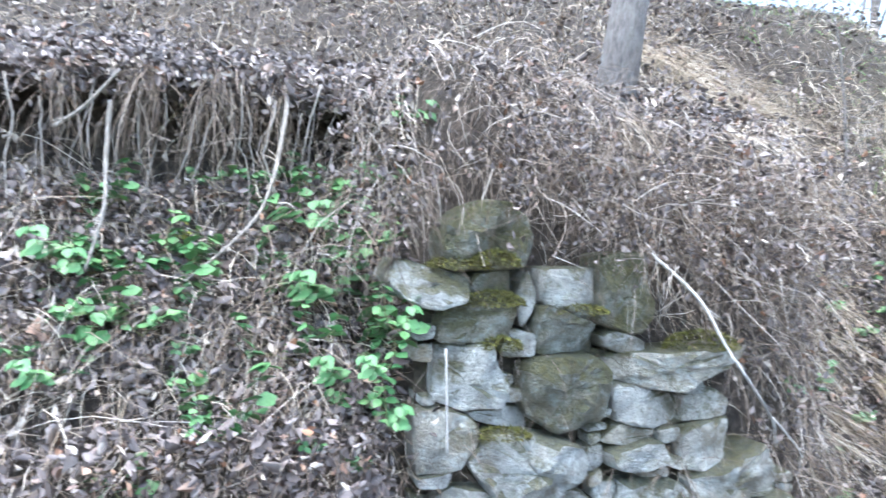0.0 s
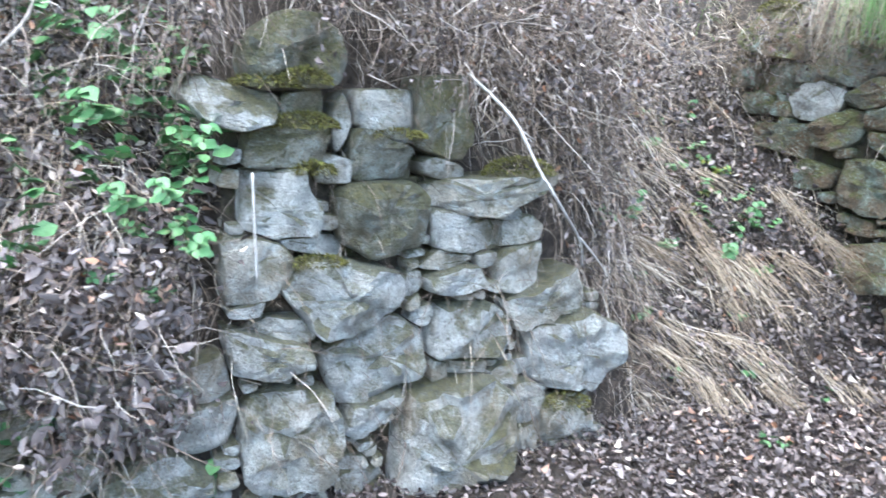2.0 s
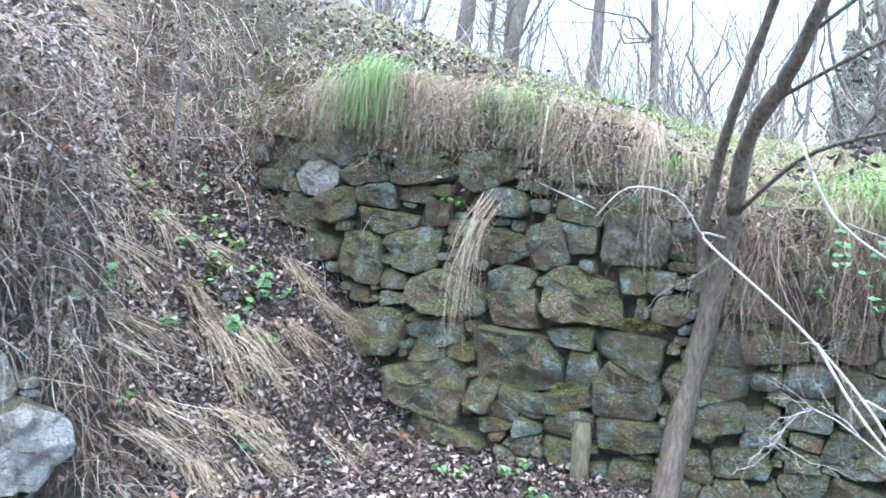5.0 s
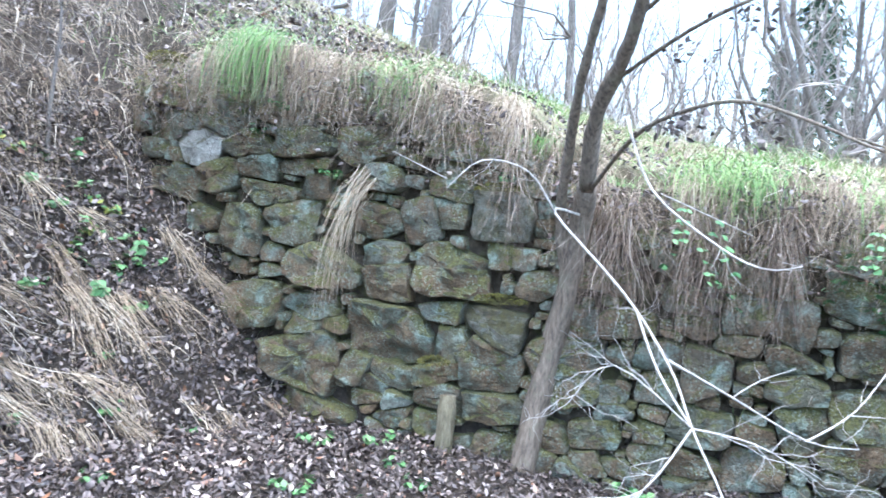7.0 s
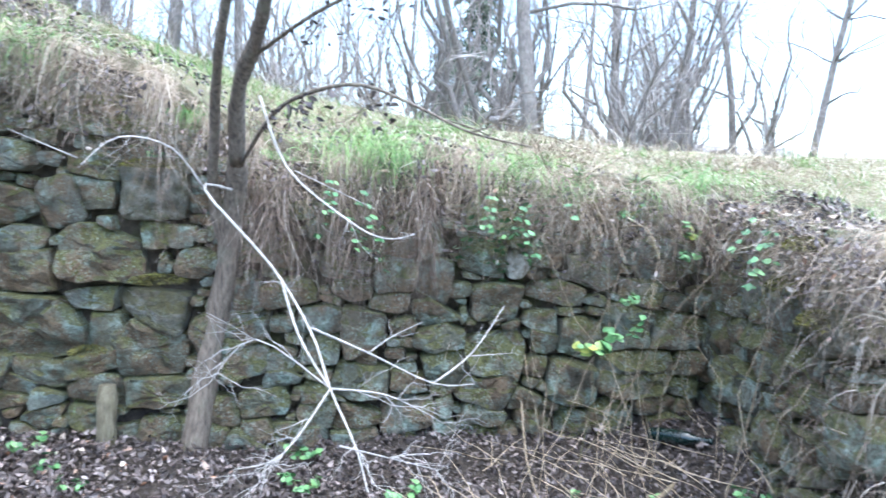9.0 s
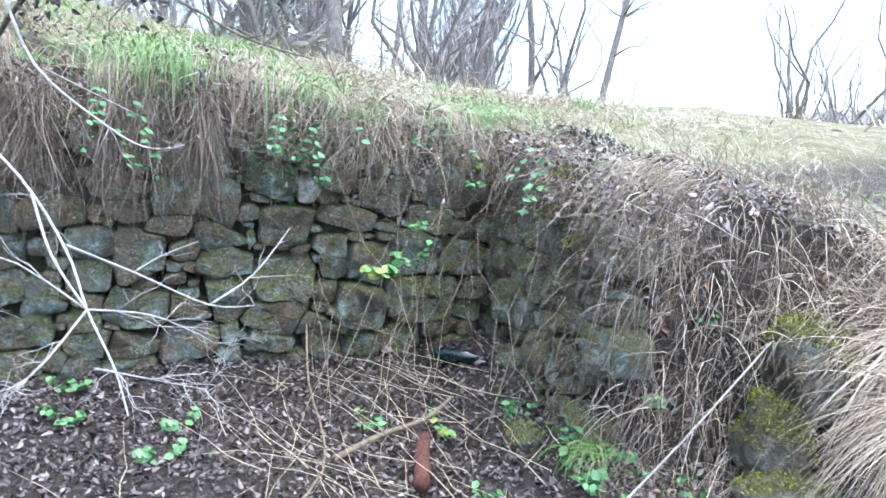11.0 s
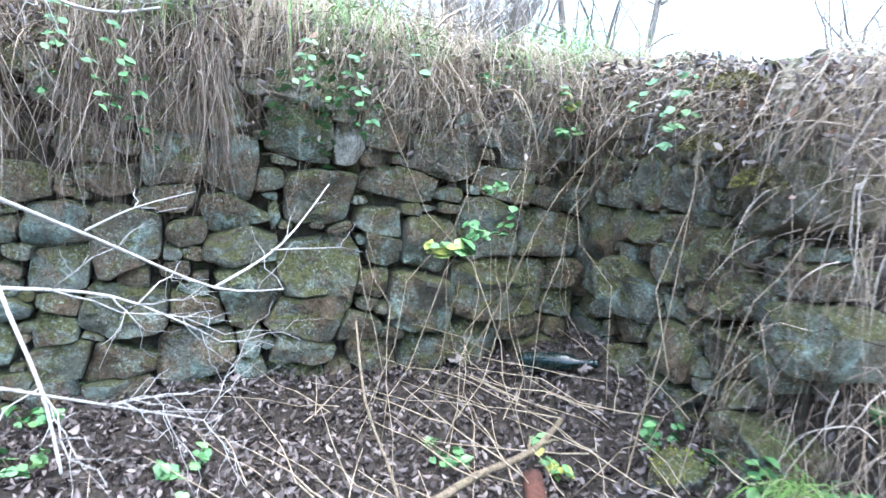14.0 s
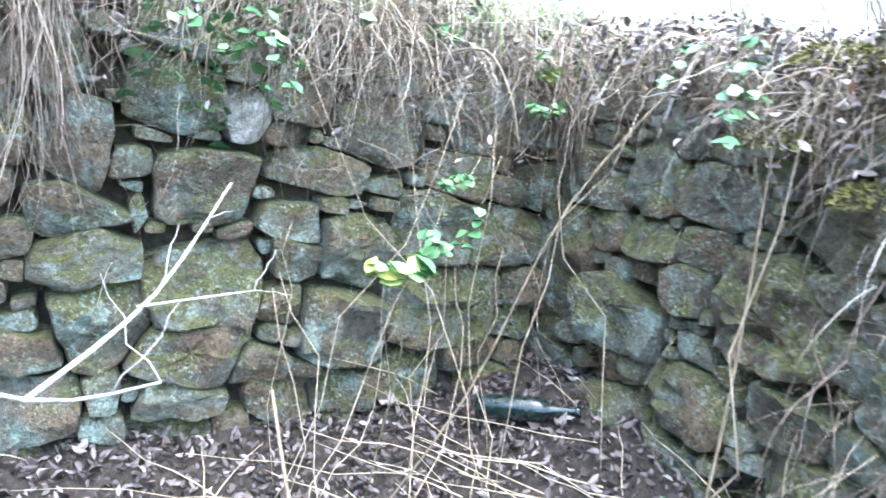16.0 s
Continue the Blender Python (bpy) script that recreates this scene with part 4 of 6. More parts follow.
e = lip_edge(rng.uniform(-2.2, 0.6, m)) + rng.normal(0, 1, (m, 3)) * np.array([0.02, 0.06, 0.05]) + np.array([0, 0.0, 0.0])
stuff("lip_leaves", leaf_arrays(e, rand_dirs(m) + np.array([0, -0.4, 0.6]), rng.uniform(0.02, 0.055, m), 0.42, 1.2, 0.12), DEAD, "curled dead leaves on the lip of the bank", "leaves")
m = 2600
e = lip_edge(rng.uniform(-2.2, 0.6, m)) + rng.normal(0, 0.04, (m, 3))
e = e[lattice(e[:, 0], e[:, 0] * 0, 0.12, 95) > -0.2]
m = len(e)
stuff("lip_roots", blades(e, rng.normal(0, 0.25, (m, 3)) + np.array([0, -0.35, -0.3]), rng.uniform(0.08, 0.6, m), rng.uniform(0.8, 2.0, m), rng.uniform(0.002, 0.005, m), 0.18, 7, 0.1, 0.8), WEED, "thin grey roots hanging from the lip before the dark cut", "roots")

PALE_ROOT = bark_material("pale_root", (0.20, 0.17, 0.14), (0.46, 0.41, 0.36), (0.33, 0.29, 0.24))
# thicker pale roots that hang from the lip of the bank
rand = random.Random(8)
cords = []
for _ in range(46):
    x = rand.uniform(-2.0, 0.6)
    y = A0[1] + 0.265 * x + rand.uniform(0.5, 0.74)
    z = rand.uniform(2.22, 2.36)
    cords.append(wavy((x, y, z), (x + rand.gauss(0, 0.08), y - rand.uniform(0.0, 0.12), z - rand.uniform(0.25, 0.75)), 0.2, 9, rand.uniform(0.002, 0.006), 0.0015, rand))
tagged(limbs_object("root_cords", cords, PALE_ROOT, 6), "pale roots dangling from the overhanging lip of the bank", "roots", kind="stuff")

# long straw combed down the slope between the walls
clumps, cn = scatter(560, 1.5, 4.2, 3.25, 5.6, lambda x, y, nz: np.where((nz < 0.95) & (behind_b(x, y) < -0.03), 0.05 + 0.55 * (lattice(x, y, 0.3, 51) > 0.10), 0.0))
parts = []
for c, nn in zip(clumps, cn):
    k = int(rng.integers(16, 46))
    down = unit(np.array([nn[0], nn[1], 0]) + 1e-6)
    way = down * 0.9 + np.array([0.35, 0, -0.55]) + rng.normal(0, 0.09, (k, 3)) + rng.normal(0, 0.12, 3)
    parts.append(blades(c + rng.normal(0, 0.035, (k, 3)) * (1, 1, 0.2) + nn * rng.uniform(0.03, 0.08, (k, 1)), way, rng.uniform(0.2, 0.6, k), rng.uniform(0.0, 0.25, k), rng.uniform(0.002, 0.0045, k), 0.06, 5, rng.uniform(0.1, 0.6), 0.45))
stuff("straw_on_slope", joined(*parts), STRAW, "pale dry grass combed down the earthen slope", "grass")
# thatch of dry grass beside the stub
m = 3600
x = rng.uniform(0.7, 2.3, m)
y = A0[1] + 0.265 * x + rng.uniform(0.05, 0.95, m)
sel = rng.random(m) < 0.06 + 0.8 * (lattice(x, y, 0.15, 55) > 0.1)
g = np.stack([x, y, ground(x, y) + 0.04], -1)[sel]
stuff("thatch_of_straw", blades(g, rng.normal(0, 0.2, g.shape) + np.array([0.3, -0.7, -0.2]), rng.uniform(0.2, 0.6, len(g)), rng.uniform(0.3, 1.2, len(g)), rng.uniform(0.002, 0.0045, len(g)), 0.12, 6, 0.08), STRAW, "grey dry grass thatching the earth beside the stones", "grass")
# the cut bank above the slope: dry grass that hangs in curtains
m = 9500
x = rng.uniform(1.3, 3.9, m)
y = rng.uniform(3.6, 5.8, m)
g = np.stack([x, y, ground(x, y)], -1)
sel = (g[:, 2] > 1.35) & (behind_b(x, y) < np.where(y > 4.2, 0.7, 0.05)) & (rng.random(m) < 0.04 + 0.7 * (lattice(x, y, 0.16, 52) > 0.15))
g = g[sel]
stuff("hanging_straw", blades(g + np.array([0, 0, 0.03]), rng.normal(0, 0.35, g.shape) + np.array([0.1, -0.8, 0.45]), rng.uniform(0.25, 0.7, len(g)), rng.uniform(0.9, 1.8, len(g)), rng.uniform(0.002, 0.005, len(g)), 0.12, 6, 0.05), STRAW, "dry grass hanging in curtains over the cut bank", "grass")


# grass that hangs over the rim of the long wall
m = 7000
u = rng.uniform(-0.75, 5.3, m)
thick = np.clip(0.5 + 0.45 * lattice(u, u * 0, 0.35, 21) + 0.45 * lattice(u, u * 0 + 3, 0.11, 22), 0, 1)
sel = rng.random(m) < 0.04 + 1.0 * thick ** 2.4
u = u[sel]
root = on_wall(wall_b, u, b_rim(u) + 0.02 - rng.uniform(0.0, 0.24, len(u)), rng.uniform(-0.14, 0.10, len(u)))
way = wall_out(wall_b, len(u)) * 0.7 + rng.normal(0, 0.55, (len(u), 3)) + np.array([0, 0, 0.25])
length = rng.uniform(0.06, 0.5, len(u)) * (0.35 + 0.9 * thick[sel])
stuff("rim_straw", blades(root, way, length, rng.uniform(0.5, 2.6, len(u)), rng.uniform(0.002, 0.0048, len(u)), 0.26, 7, -0.04), STRAW, "withered grass hanging over the top of the stone wall", "grass")
# roots and weed stems that fall lower
m = 3300
u = np.where(rng.random(m) < 0.62, rng.uniform(1.85, 3.35, m), rng.uniform(3.3, 5.2, m))
u = u[lattice(u, u * 0 + 7, 0.13, 23) + 0.7 * lattice(u, u * 0 + 3, 0.42, 26) > np.where(u < 3.3, -0.35, 0.2)]
m = len(u)
root = on_wall(wall_b, u, b_rim(u) - rng.uniform(0.02, 0.35, m), rng.uniform(0.0, 0.13, m))
way = wall_out(wall_b, m) * 0.3 + rng.normal(0, 0.16, (m, 3)) + np.array([0, 0, -0.5])
stuff("hanging_weeds", blades(root, way, rng.uniform(0.25, 0.5, m) + np.where(u < 3.4, rng.uniform(0, 0.4, m), 0.0), rng.uniform(0.8, 2.0, m), rng.uniform(0.0018, 0.0045, m), 0.2, 8, -0.06), WEED, "long thin brown stems hanging down the wall face", "stems")
m = 4200
u = rng.uniform(-0.75, 5.3, m)
root = on_wall(wall_b, u, b_rim(u) - 0.05 - np.abs(rng.normal(0, 0.22, m)), rng.uniform(-0.05, 0.2, m))
stuff("rim_tangle", blades(root, rand_dirs(m) + wall_out(wall_b, m) * 0.3, rng.uniform(0.1, 0.4, m), rng.uniform(0.0, 1.0, m), rng.uniform(0.0015, 0.0035, m), 0.35, 5, 0.0), WEED, "tangled brown twigs and stems along the wall's top", "twigs")
# sheaves of withered grass that spill over the rim in separate locks
def locks(wall, spots, rim, label, name):
    parts = []
    for u in spots:
        k = int(rng.integers(30, 85))
        long = rng.uniform(0.22, 0.58)
        lean = rng.normal(0, 0.25)
        at = u + rng.normal(0, rng.uniform(0.02, 0.06), k)
        root = on_wall(wall, at, rim(at) + rng.normal(0, 0.03, k), rng.uniform(-0.12, 0.06, k))
        way = wall_out(wall, k) * 0.9 + np.append(wall.way, 0.0) * lean + rng.normal(0, 0.22, (k, 3)) + np.array([0, 0, 0.3])
        parts.append(blades(root, way, long * rng.uniform(0.5, 1.15, k), rng.uniform(1.6, 2.8, k), rng.uniform(0.002, 0.0045, k), 0.12, 8, rng.uniform(-0.05, 0.35), 0.55))
    stuff(name, joined(*parts), STRAW, label, "grass")


locks(wall_b, np.concatenate([rng.uniform(-0.6, 2.1, 34), rng.uniform(2.1, 5.1, 20)]), lambda u: b_rim(u) + 0.01, "locks of pale withered grass spilling over the long wall", "rim_locks")
locks(wall_c, rng.uniform(0.1, 2.0, 9), lambda u: 1.47 - 0.05 * u, "locks of pale withered grass spilling over the side wall", "side_locks")
# a sheaf of pale straw in the middle of the wall
m = 95
u = 1.02 + rng.normal(0, 0.04, m)
stuff("straw_sheaf", blades(on_wall(wall_b, u, 1.50 + rng.normal(0, 0.05, m), 0.10 + rng.uniform(0, 0.08, m)), wall_out(wall_b, m) * 0.35 + np.tile(np.append(-BD, 0.0), (m, 1)) * 0.42 + rng.normal(0, 0.08, (m, 3)) + np.array([0, 0, -0.35]), rng.uniform(0.5, 1.05, m), rng.uniform(1.6, 3.0, m), rng.uniform(0.002, 0.004, m), 0.07, 9, 0.4, 0.6), STRAW, "sheaf of pale straw hanging from a joint of the wall", "grass")
# dead leaves caught along the rim
m = 4200
u = rng.uniform(-0.7, 5.3, m)
lp = on_wall(wall_b, u, b_rim(u) - 0.06 - np.abs(rng.normal(0, 0.2, m)), rng.uniform(-0.25, 0.2, m))
stuff("rim_dead_leaves", leaf_arrays(lp, rand_dirs(m), rng.uniform(0.015, 0.045, m), 0.45, 1.1, 0.1), DEAD, "dead leaves caught in the grass on the wall", "leaves")

# side wall and bank: straw and stems over the rim
m = 3600
u = rng.uniform(-0.1, 3.6, m)
base = on_wall(wall_c, u, u * 0, -0.05 - np.abs(rng.normal(0.1, 0.3, m)))
base[:, 2] = ground(base[:, 0], base[:, 1])
base = base[(base[:, 2] > 0.5) & ((u > 1.25) | (rng.random(m) < 0.35))]
way = wall_out(wall_c, len(base)) * 0.75 + rng.normal(0, 0.45, (len(base), 3)) + np.array([0, 0, 0.45])
stuff("bank_straw", blades(base, way, rng.uniform(0.12, 0.42, len(base)), rng.uniform(0.8, 2.0, len(base)), rng.uniform(0.0018, 0.0045, len(base)), 0.14, 6, -0.02), STRAW, "dry grass and stems over the side bank", "grass")
p, n = scatter(30000, 2.7, 5.3, -2.6, -0.6, lambda x, y, nz: np.where((behind_c(x, y) > 0.02) & (behind_c(x, y) < 1.3), np.clip(0.11 / nz, 0, 1), 0.0) * np.where(x > 4.5, 0.12, 0.8))
stuff("bank_hanging_grass", blades(p + n * 0.02, unit(n * np.array([1, 1, 0.2])) * 0.8 + rng.normal(0, 0.35, p.shape) + np.array([0, 0, 0.2]), rng.uniform(0.15, 0.5, len(p)), rng.uniform(0.8, 1.8, len(p)), rng.uniform(0.002, 0.0045, len(p)), 0.14, 5, 0.0), STRAW, "withered grass hanging down the side bank", "grass")

m = 3400
u = rng.uniform(-0.1, 1.9, m)
u = u[rng.random(m) < 0.08 + 0.9 * (lattice(u, u * 0 + 2, 0.12, 24) > 0.05)]
m = len(u)
root = on_wall(wall_c, u, 1.50 - 0.10 * u - rng.uniform(0.0, 0.22, m), rng.uniform(-0.12, 0.12, m))
stuff("side_rim_straw", blades(root, wall_out(wall_c, m) * 0.5 + rng.normal(0, 0.6, (m, 3)) + np.array([0, 0, 0.3]), rng.uniform(0.08, 0.36, m), rng.uniform(0.4, 2.0, m), rng.uniform(0.0018, 0.0045, m), 0.3, 6, 0.0), STRAW, "tangled dry grass over the side wall's top", "grass")
m = 2600
u = rng.uniform(-0.1, 1.9, m)
lp = on_wall(wall_c, u, 1.50 - 0.10 * u - np.abs(rng.normal(0, 0.14, m)), rng.uniform(-0.2, 0.14, m))
stuff("side_rim_leaves", leaf_arrays(lp, rand_dirs(m), rng.uniform(0.018, 0.045, m), 0.45, 1.1, 0.1), DEAD, "dead leaves caught on the side wall's top", "leaves")
m = 420
u = rng.uniform(1.15, 2.1, m)
root = on_wall(wall_c, u, rng.uniform(0.45, 1.4, m), rng.uniform(-0.25, 0.12, m))
stuff("drooping_weeds", blades(root, wall_out(wall_c, m) * 0.5 + rng.normal(0, 0.4, (m, 3)), rng.uniform(0.2, 0.6, m), rng.uniform(0.6, 1.7, m), rng.uniform(0.0018, 0.004, m), 0.2, 7), WEED, "brown weed stems drooping over the wall's end", "stems")
p, n = scatter(26000, 2.6, 5.4, -2.8, -0.6, lambda x, y, nz: np.where((behind_c(x, y) > 0.0), np.clip(0.1 / nz, 0, 1), 0.0) * np.where(x > 4.45, 0.12, 1.0))
p += n * 0.02
stuff("bank_tangle", blades(p, rand_dirs(len(p)) + n * 0.3 + np.array([-0.2, 0.4, 0]), rng.uniform(0.1, 0.42, len(p)), rng.uniform(0.2, 1.6, len(p)), rng.uniform(0.0015, 0.004, len(p)), 0.25, 6, 0.0), WEED, "brown weeds and twigs tangled on the side bank", "stems")
p, n = scatter(34000, 2.6, 5.2, -2.8, -0.7, lambda x, y, nz: np.where(behind_c(x, y) > 0.0, np.clip(0.2 / nz, 0, 1), 0.0) * np.where(x > 4.8, 0.15, 1.2))
p += n * rng.uniform(0.0, 0.06, (len(p), 1))
stuff("bank_leaves", leaf_arrays(p, n + rng.normal(0, 0.6, n.shape), rng.uniform(0.018, 0.045, len(p)), 0.45, 1.0, 0.0), DEAD, "fallen leaves covering the side bank", "leaves")

# green turf on top: long by the rim, sparse further off
p, n = scatter(42000, 2.6, 9.5, -3.0, 7.0, lambda x, y, nz: np.where((behind_b(x, y) > 0.04) & (behind_c(x, y) < 2.5), 0.75, 0) * np.where(lattice(x, y, 0.55, 81) + 0.6 * lattice(x, y, 0.2, 82) + 0.5 * np.clip(y - 1.2, -2, 1) > -0.05, 1.0, 0.18) * np.where(np.hypot(x - 4.5, y - 1.5) < 4.5, 1.0, 0.6))
stuff("meadow_grass", blades(p, rng.normal(0, 0.45, p.shape) + np.array([-0.2, 0, 0.9]), rng.uniform(0.04, 0.19, len(p)), rng.uniform(0.3, 1.6, len(p)), rng.uniform(0.004, 0.009, len(p)), 0.14, 3, 0.08, 0.85), GRASS, "short green meadow grass above the wall", "grass")
p, n = scatter(9000, 3.4, 6.6, -3.6, 0.4, lambda x, y, nz: np.where((behind_c(x, y) > 0.2) & (nz > 0.75), 0.9, 0.0))
stuff("bank_top_grass", blades(p, rng.normal(0, 0.5, p.shape) + np.array([-0.1, 0.2, 0.8]), rng.uniform(0.05, 0.2, len(p)), rng.uniform(0.3, 1.6, len(p)), rng.uniform(0.004, 0.008, len(p)), 0.12, 3, 0.3), GRASS, "yellow-green grass on top of the side bank", "grass")
p, n = scatter(8500, 3.2, 8.5, -5.0, 0.2, lambda x, y, nz: np.where((behind_c(x, y) > 0.1) & (nz > 0.5), 0.9, 0.0))
stuff("bank_top_straw", blades(p, rng.normal(0, 0.6, p.shape) + np.array([-0.1, 0.4, 0.6]), rng.uniform(0.1, 0.35, len(p)), rng.uniform(0.5, 1.8, len(p)), rng.uniform(0.002, 0.005, len(p)), 0.18, 5, 0.2), STRAW, "pale dry stalks on top of the side bank", "grass")
p, n = scatter(8000, 8.0, 40.0, -20.0, 24.0, lambda x, y, nz: 0.6 + 0 * x)
stuff("far_meadow_grass", blades(p, rng.normal(0, 0.4, p.shape) + np.array([0, 0, 0.9]), rng.uniform(0.15, 0.5, len(p)), rng.uniform(0.2, 1.0, len(p)), rng.uniform(0.01, 0.03, len(p)), 0.1, 3, 0.35), STRAW, "rough bleached meadow grass further off", "grass")
p, n = scatter(20000, 3.0, 10.0, -2.5, 6.0, lambda x, y, nz: np.where(behind_b(x, y) > 0.05, 0.5, 0.0))
stuff("meadow_straw", blades(p, rng.normal(0, 0.6, p.shape) + np.array([-0.2, 0, 0.7]), rng.uniform(0.08, 0.30, len(p)), rng.uniform(0.5, 1.8, len(p)), rng.uniform(0.003, 0.006, len(p)), 0.18, 4, 0.2), STRAW, "dry stalks mixed into the meadow grass", "grass")
p, n = scatter(7000, 4.8, 11.0, -3.0, 2.2, lambda x, y, nz: np.where((behind_b(x, y) > 0.1) & (behind_c(x, y) < 3) & (lattice(x, y, 0.5, 84) > -0.1), 0.9, 0.0))
stuff("bleached_grass", blades(p, rng.normal(0, 0.5, p.shape) + np.array([-0.3, 0.1, 0.8]), rng.uniform(0.14, 0.42, len(p)), rng.uniform(0.6, 1.8, len(p)), rng.uniform(0.003, 0.006, len(p)), 0.16, 4, 0.3), STRAW, "bleached long grass lying over the meadow", "grass")
p, n = scatter(15500, -3.0, 5.2, 3.5, 7.2, lambda x, y, nz: np.where(behind_b(x, y) > 0.3, 0.6, 0.9) * np.where((y < 5.0) & (x > 1.2) & (behind_b(x, y) < 0.05), 0.12, 1) * np.where((x < 1.2) & (y < 4.3), 0.35, 1))
stuff("hillside_grass", blades(p, rng.normal(0, 0.5, p.shape) + n * 0.5 + np.array([0.1, -0.4, 0.3]), rng.uniform(0.12, 0.45, len(p)), rng.uniform(0.5, 1.4, len(p)), rng.uniform(0.004, 0.008, len(p)), 0.14, 3, 0.1), STRAW, "tangled dry grass on the hillside", "grass")
p, n = scatter(15000, -3.2, 5.0, 3.6, 7.2, lambda x, y, nz: np.where(behind_b(x, y) > 0.3, 0.5, 0.9))
p += n * rng.uniform(0.0, 0.15, (len(p), 1))
stuff("hillside_leaves", leaf_arrays(p, rand_dirs(len(p), 0.6), rng.uniform(0.02, 0.06, len(p)), 0.5, 1.0, 0.05), DEAD, "dead leaves in the hillside's dry grass", "leaves")


def tuft(x, y, z, count, length, spread, lean, mat, label, bias, droop=1.2):
    """One tuft of long grass."""
    way = rng.normal(0, 0.4, (count, 3)) + np.array(lean)
    arrays = blades(np.array([x, y, z]) + rng.normal(0, spread, (count, 3)) * (1, 1, 0.25), way, rng.uniform(0.5, 1.0, count) * length, rng.uniform(0.6, 1.2, count) * droop, rng.uniform(0.003, 0.006, count), 0.06, 5, bias, 0.6)
    ob = tagged(new("grass_tuft"), label, "grass tuft", "grass tufts on the wall")
    tagged(quads_object("blades", *arrays, mat, ob), kind="stuff")
    return ob


tuft(3.54, 3.84, 2.33, 480, 0.52, 0.12, (-1.0, -0.5, 0.35), GRASS, "long green grass tuft spilling over the wall", 0.0, 1.9)
tuft(3.58, 3.82, 2.27, 300, 0.45, 0.15, (-0.8, -0.4, 0.3), STRAW, "withered grass mixed under a green tuft", 0.0, 2.2)
tuft(4.12, 3.02, 2.12, 380, 0.40, 0.08, (-0.8, -0.4, 0.4), STRAW, "withered brown grass tuft spilling over the wall", 0.0, 1.9)
tuft(4.02, 3.05, 2.16, 200, 0.30, 0.10, (-0.7, -0.3, 0.6), GRASS, "green grass tuft on the wall's top", 0.1, 1.5)
tuft(4.82, 1.45, 1.70, 420, 0.36, 0.16, (-0.6, -0.3, 0.6), GRASS, "fresh green grass tuft on the wall's top", 0.2, 1.5)
tuft(5.30, 0.75, 1.62, 420, 0.34, 0.16, (-0.5, -0.3, 0.6), GRASS, "bright green grass tuft on the wall's top", 0.2, 1.5)
tuft(5.75, -0.2, 1.60, 300, 0.34, 0.14, (-0.6, 0.1, 0.5), GRASS, "green grass tuft in the corner of the walls", 0.1, 1.5)
tuft(6.1, 0.75, float(ground(6.1, 0.75)) + 0.03, 500, 0.55, 0.20, (-0.2, -0.3, 0.8), STRAW, "tall straw-coloured grass tuft on the meadow", 0.2, 1.0)
tuft(3.92, -1.98, 0.90, 380, 0.62, 0.07, (-0.30, 0.85, 0.35), STRAW, "pale arching grass tuft over a mossy stone", 0.35, 1.0)
tuft(3.70, -1.92, 0.72, 380, 0.60, 0.07, (-0.25, 0.85, 0.30), STRAW, "pale arching grass tuft on the side bank", 0.35, 1.0)
tuft(4.30, -2.05, 1.16, 300, 0.50, 0.10, (-0.2, 0.35, 0.9), STRAW, "tall dry grass tuft on the bank's edge", 0.3, 0.9)
tuft(4.25, -0.92, 0.22, 130, 0.24, 0.05, (-0.4, 0.4, 0.7), GRASS, "small grass tuft on the floor of the hollow", 0.3, 1.3)

for bx, by, bl in ((4.30, -1.78, 0.60), (4.18, -1.95, 0.55), (4.62, -1.70, 0.42), (4.9, -1.5, 0.36), (5.1, -1.95, 0.45), (4.5, -2.3, 0.5), (5.5, -1.4, 0.4), (4.75, -1.25, 0.3)):
    tuft(bx, by, float(ground(bx, by)), 260, bl, 0.10, (-0.25, 0.3, 0.9), STRAW, "tall bleached grass tuft on the side bank's top", 0.2, 0.9)

clump_rand = random.Random(19)
for k in range(34):
    u = -0.6 + 5.8 * (k + clump_rand.random()) / 34
    q = B0 + BD * u + BN * clump_rand.uniform(-0.02, 0.35)
    green = clump_rand.random() < (0.35 if u < 2 else 0.62)
    tuft(q[0], q[1], float(b_rim(u)) - 0.05, clump_rand.randint(90, 190), clump_rand.uniform(0.16, 0.34), clump_rand.uniform(0.04, 0.09), (-0.6, -0.3, 0.55), GRASS if green else STRAW, "green grass tuft along the wall's top" if green else "withered grass tuft along the wall's top", 0.0, clump_rand.uniform(1.2, 2.2))

for k in range(46):
    u, back = clump_rand.uniform(-0.2, 6.5), clump_rand.uniform(0.3, 3.2)
    q = B0 + BD * u + BN * back
    green = clump_rand.random() < (0.55 if u < 4 else 0.25)
    tuft(q[0], q[1], float(ground(q[0], q[1])), clump_rand.randint(60, 130), clump_rand.uniform(0.18, 0.4), clump_rand.uniform(0.05, 0.12), (-0.2, -0.1, 0.8), GRASS if green else STRAW, "green grass tuft standing in the meadow" if green else "bleached grass tuft standing in the meadow", 0.1, clump_rand.uniform(0.8, 1.6))

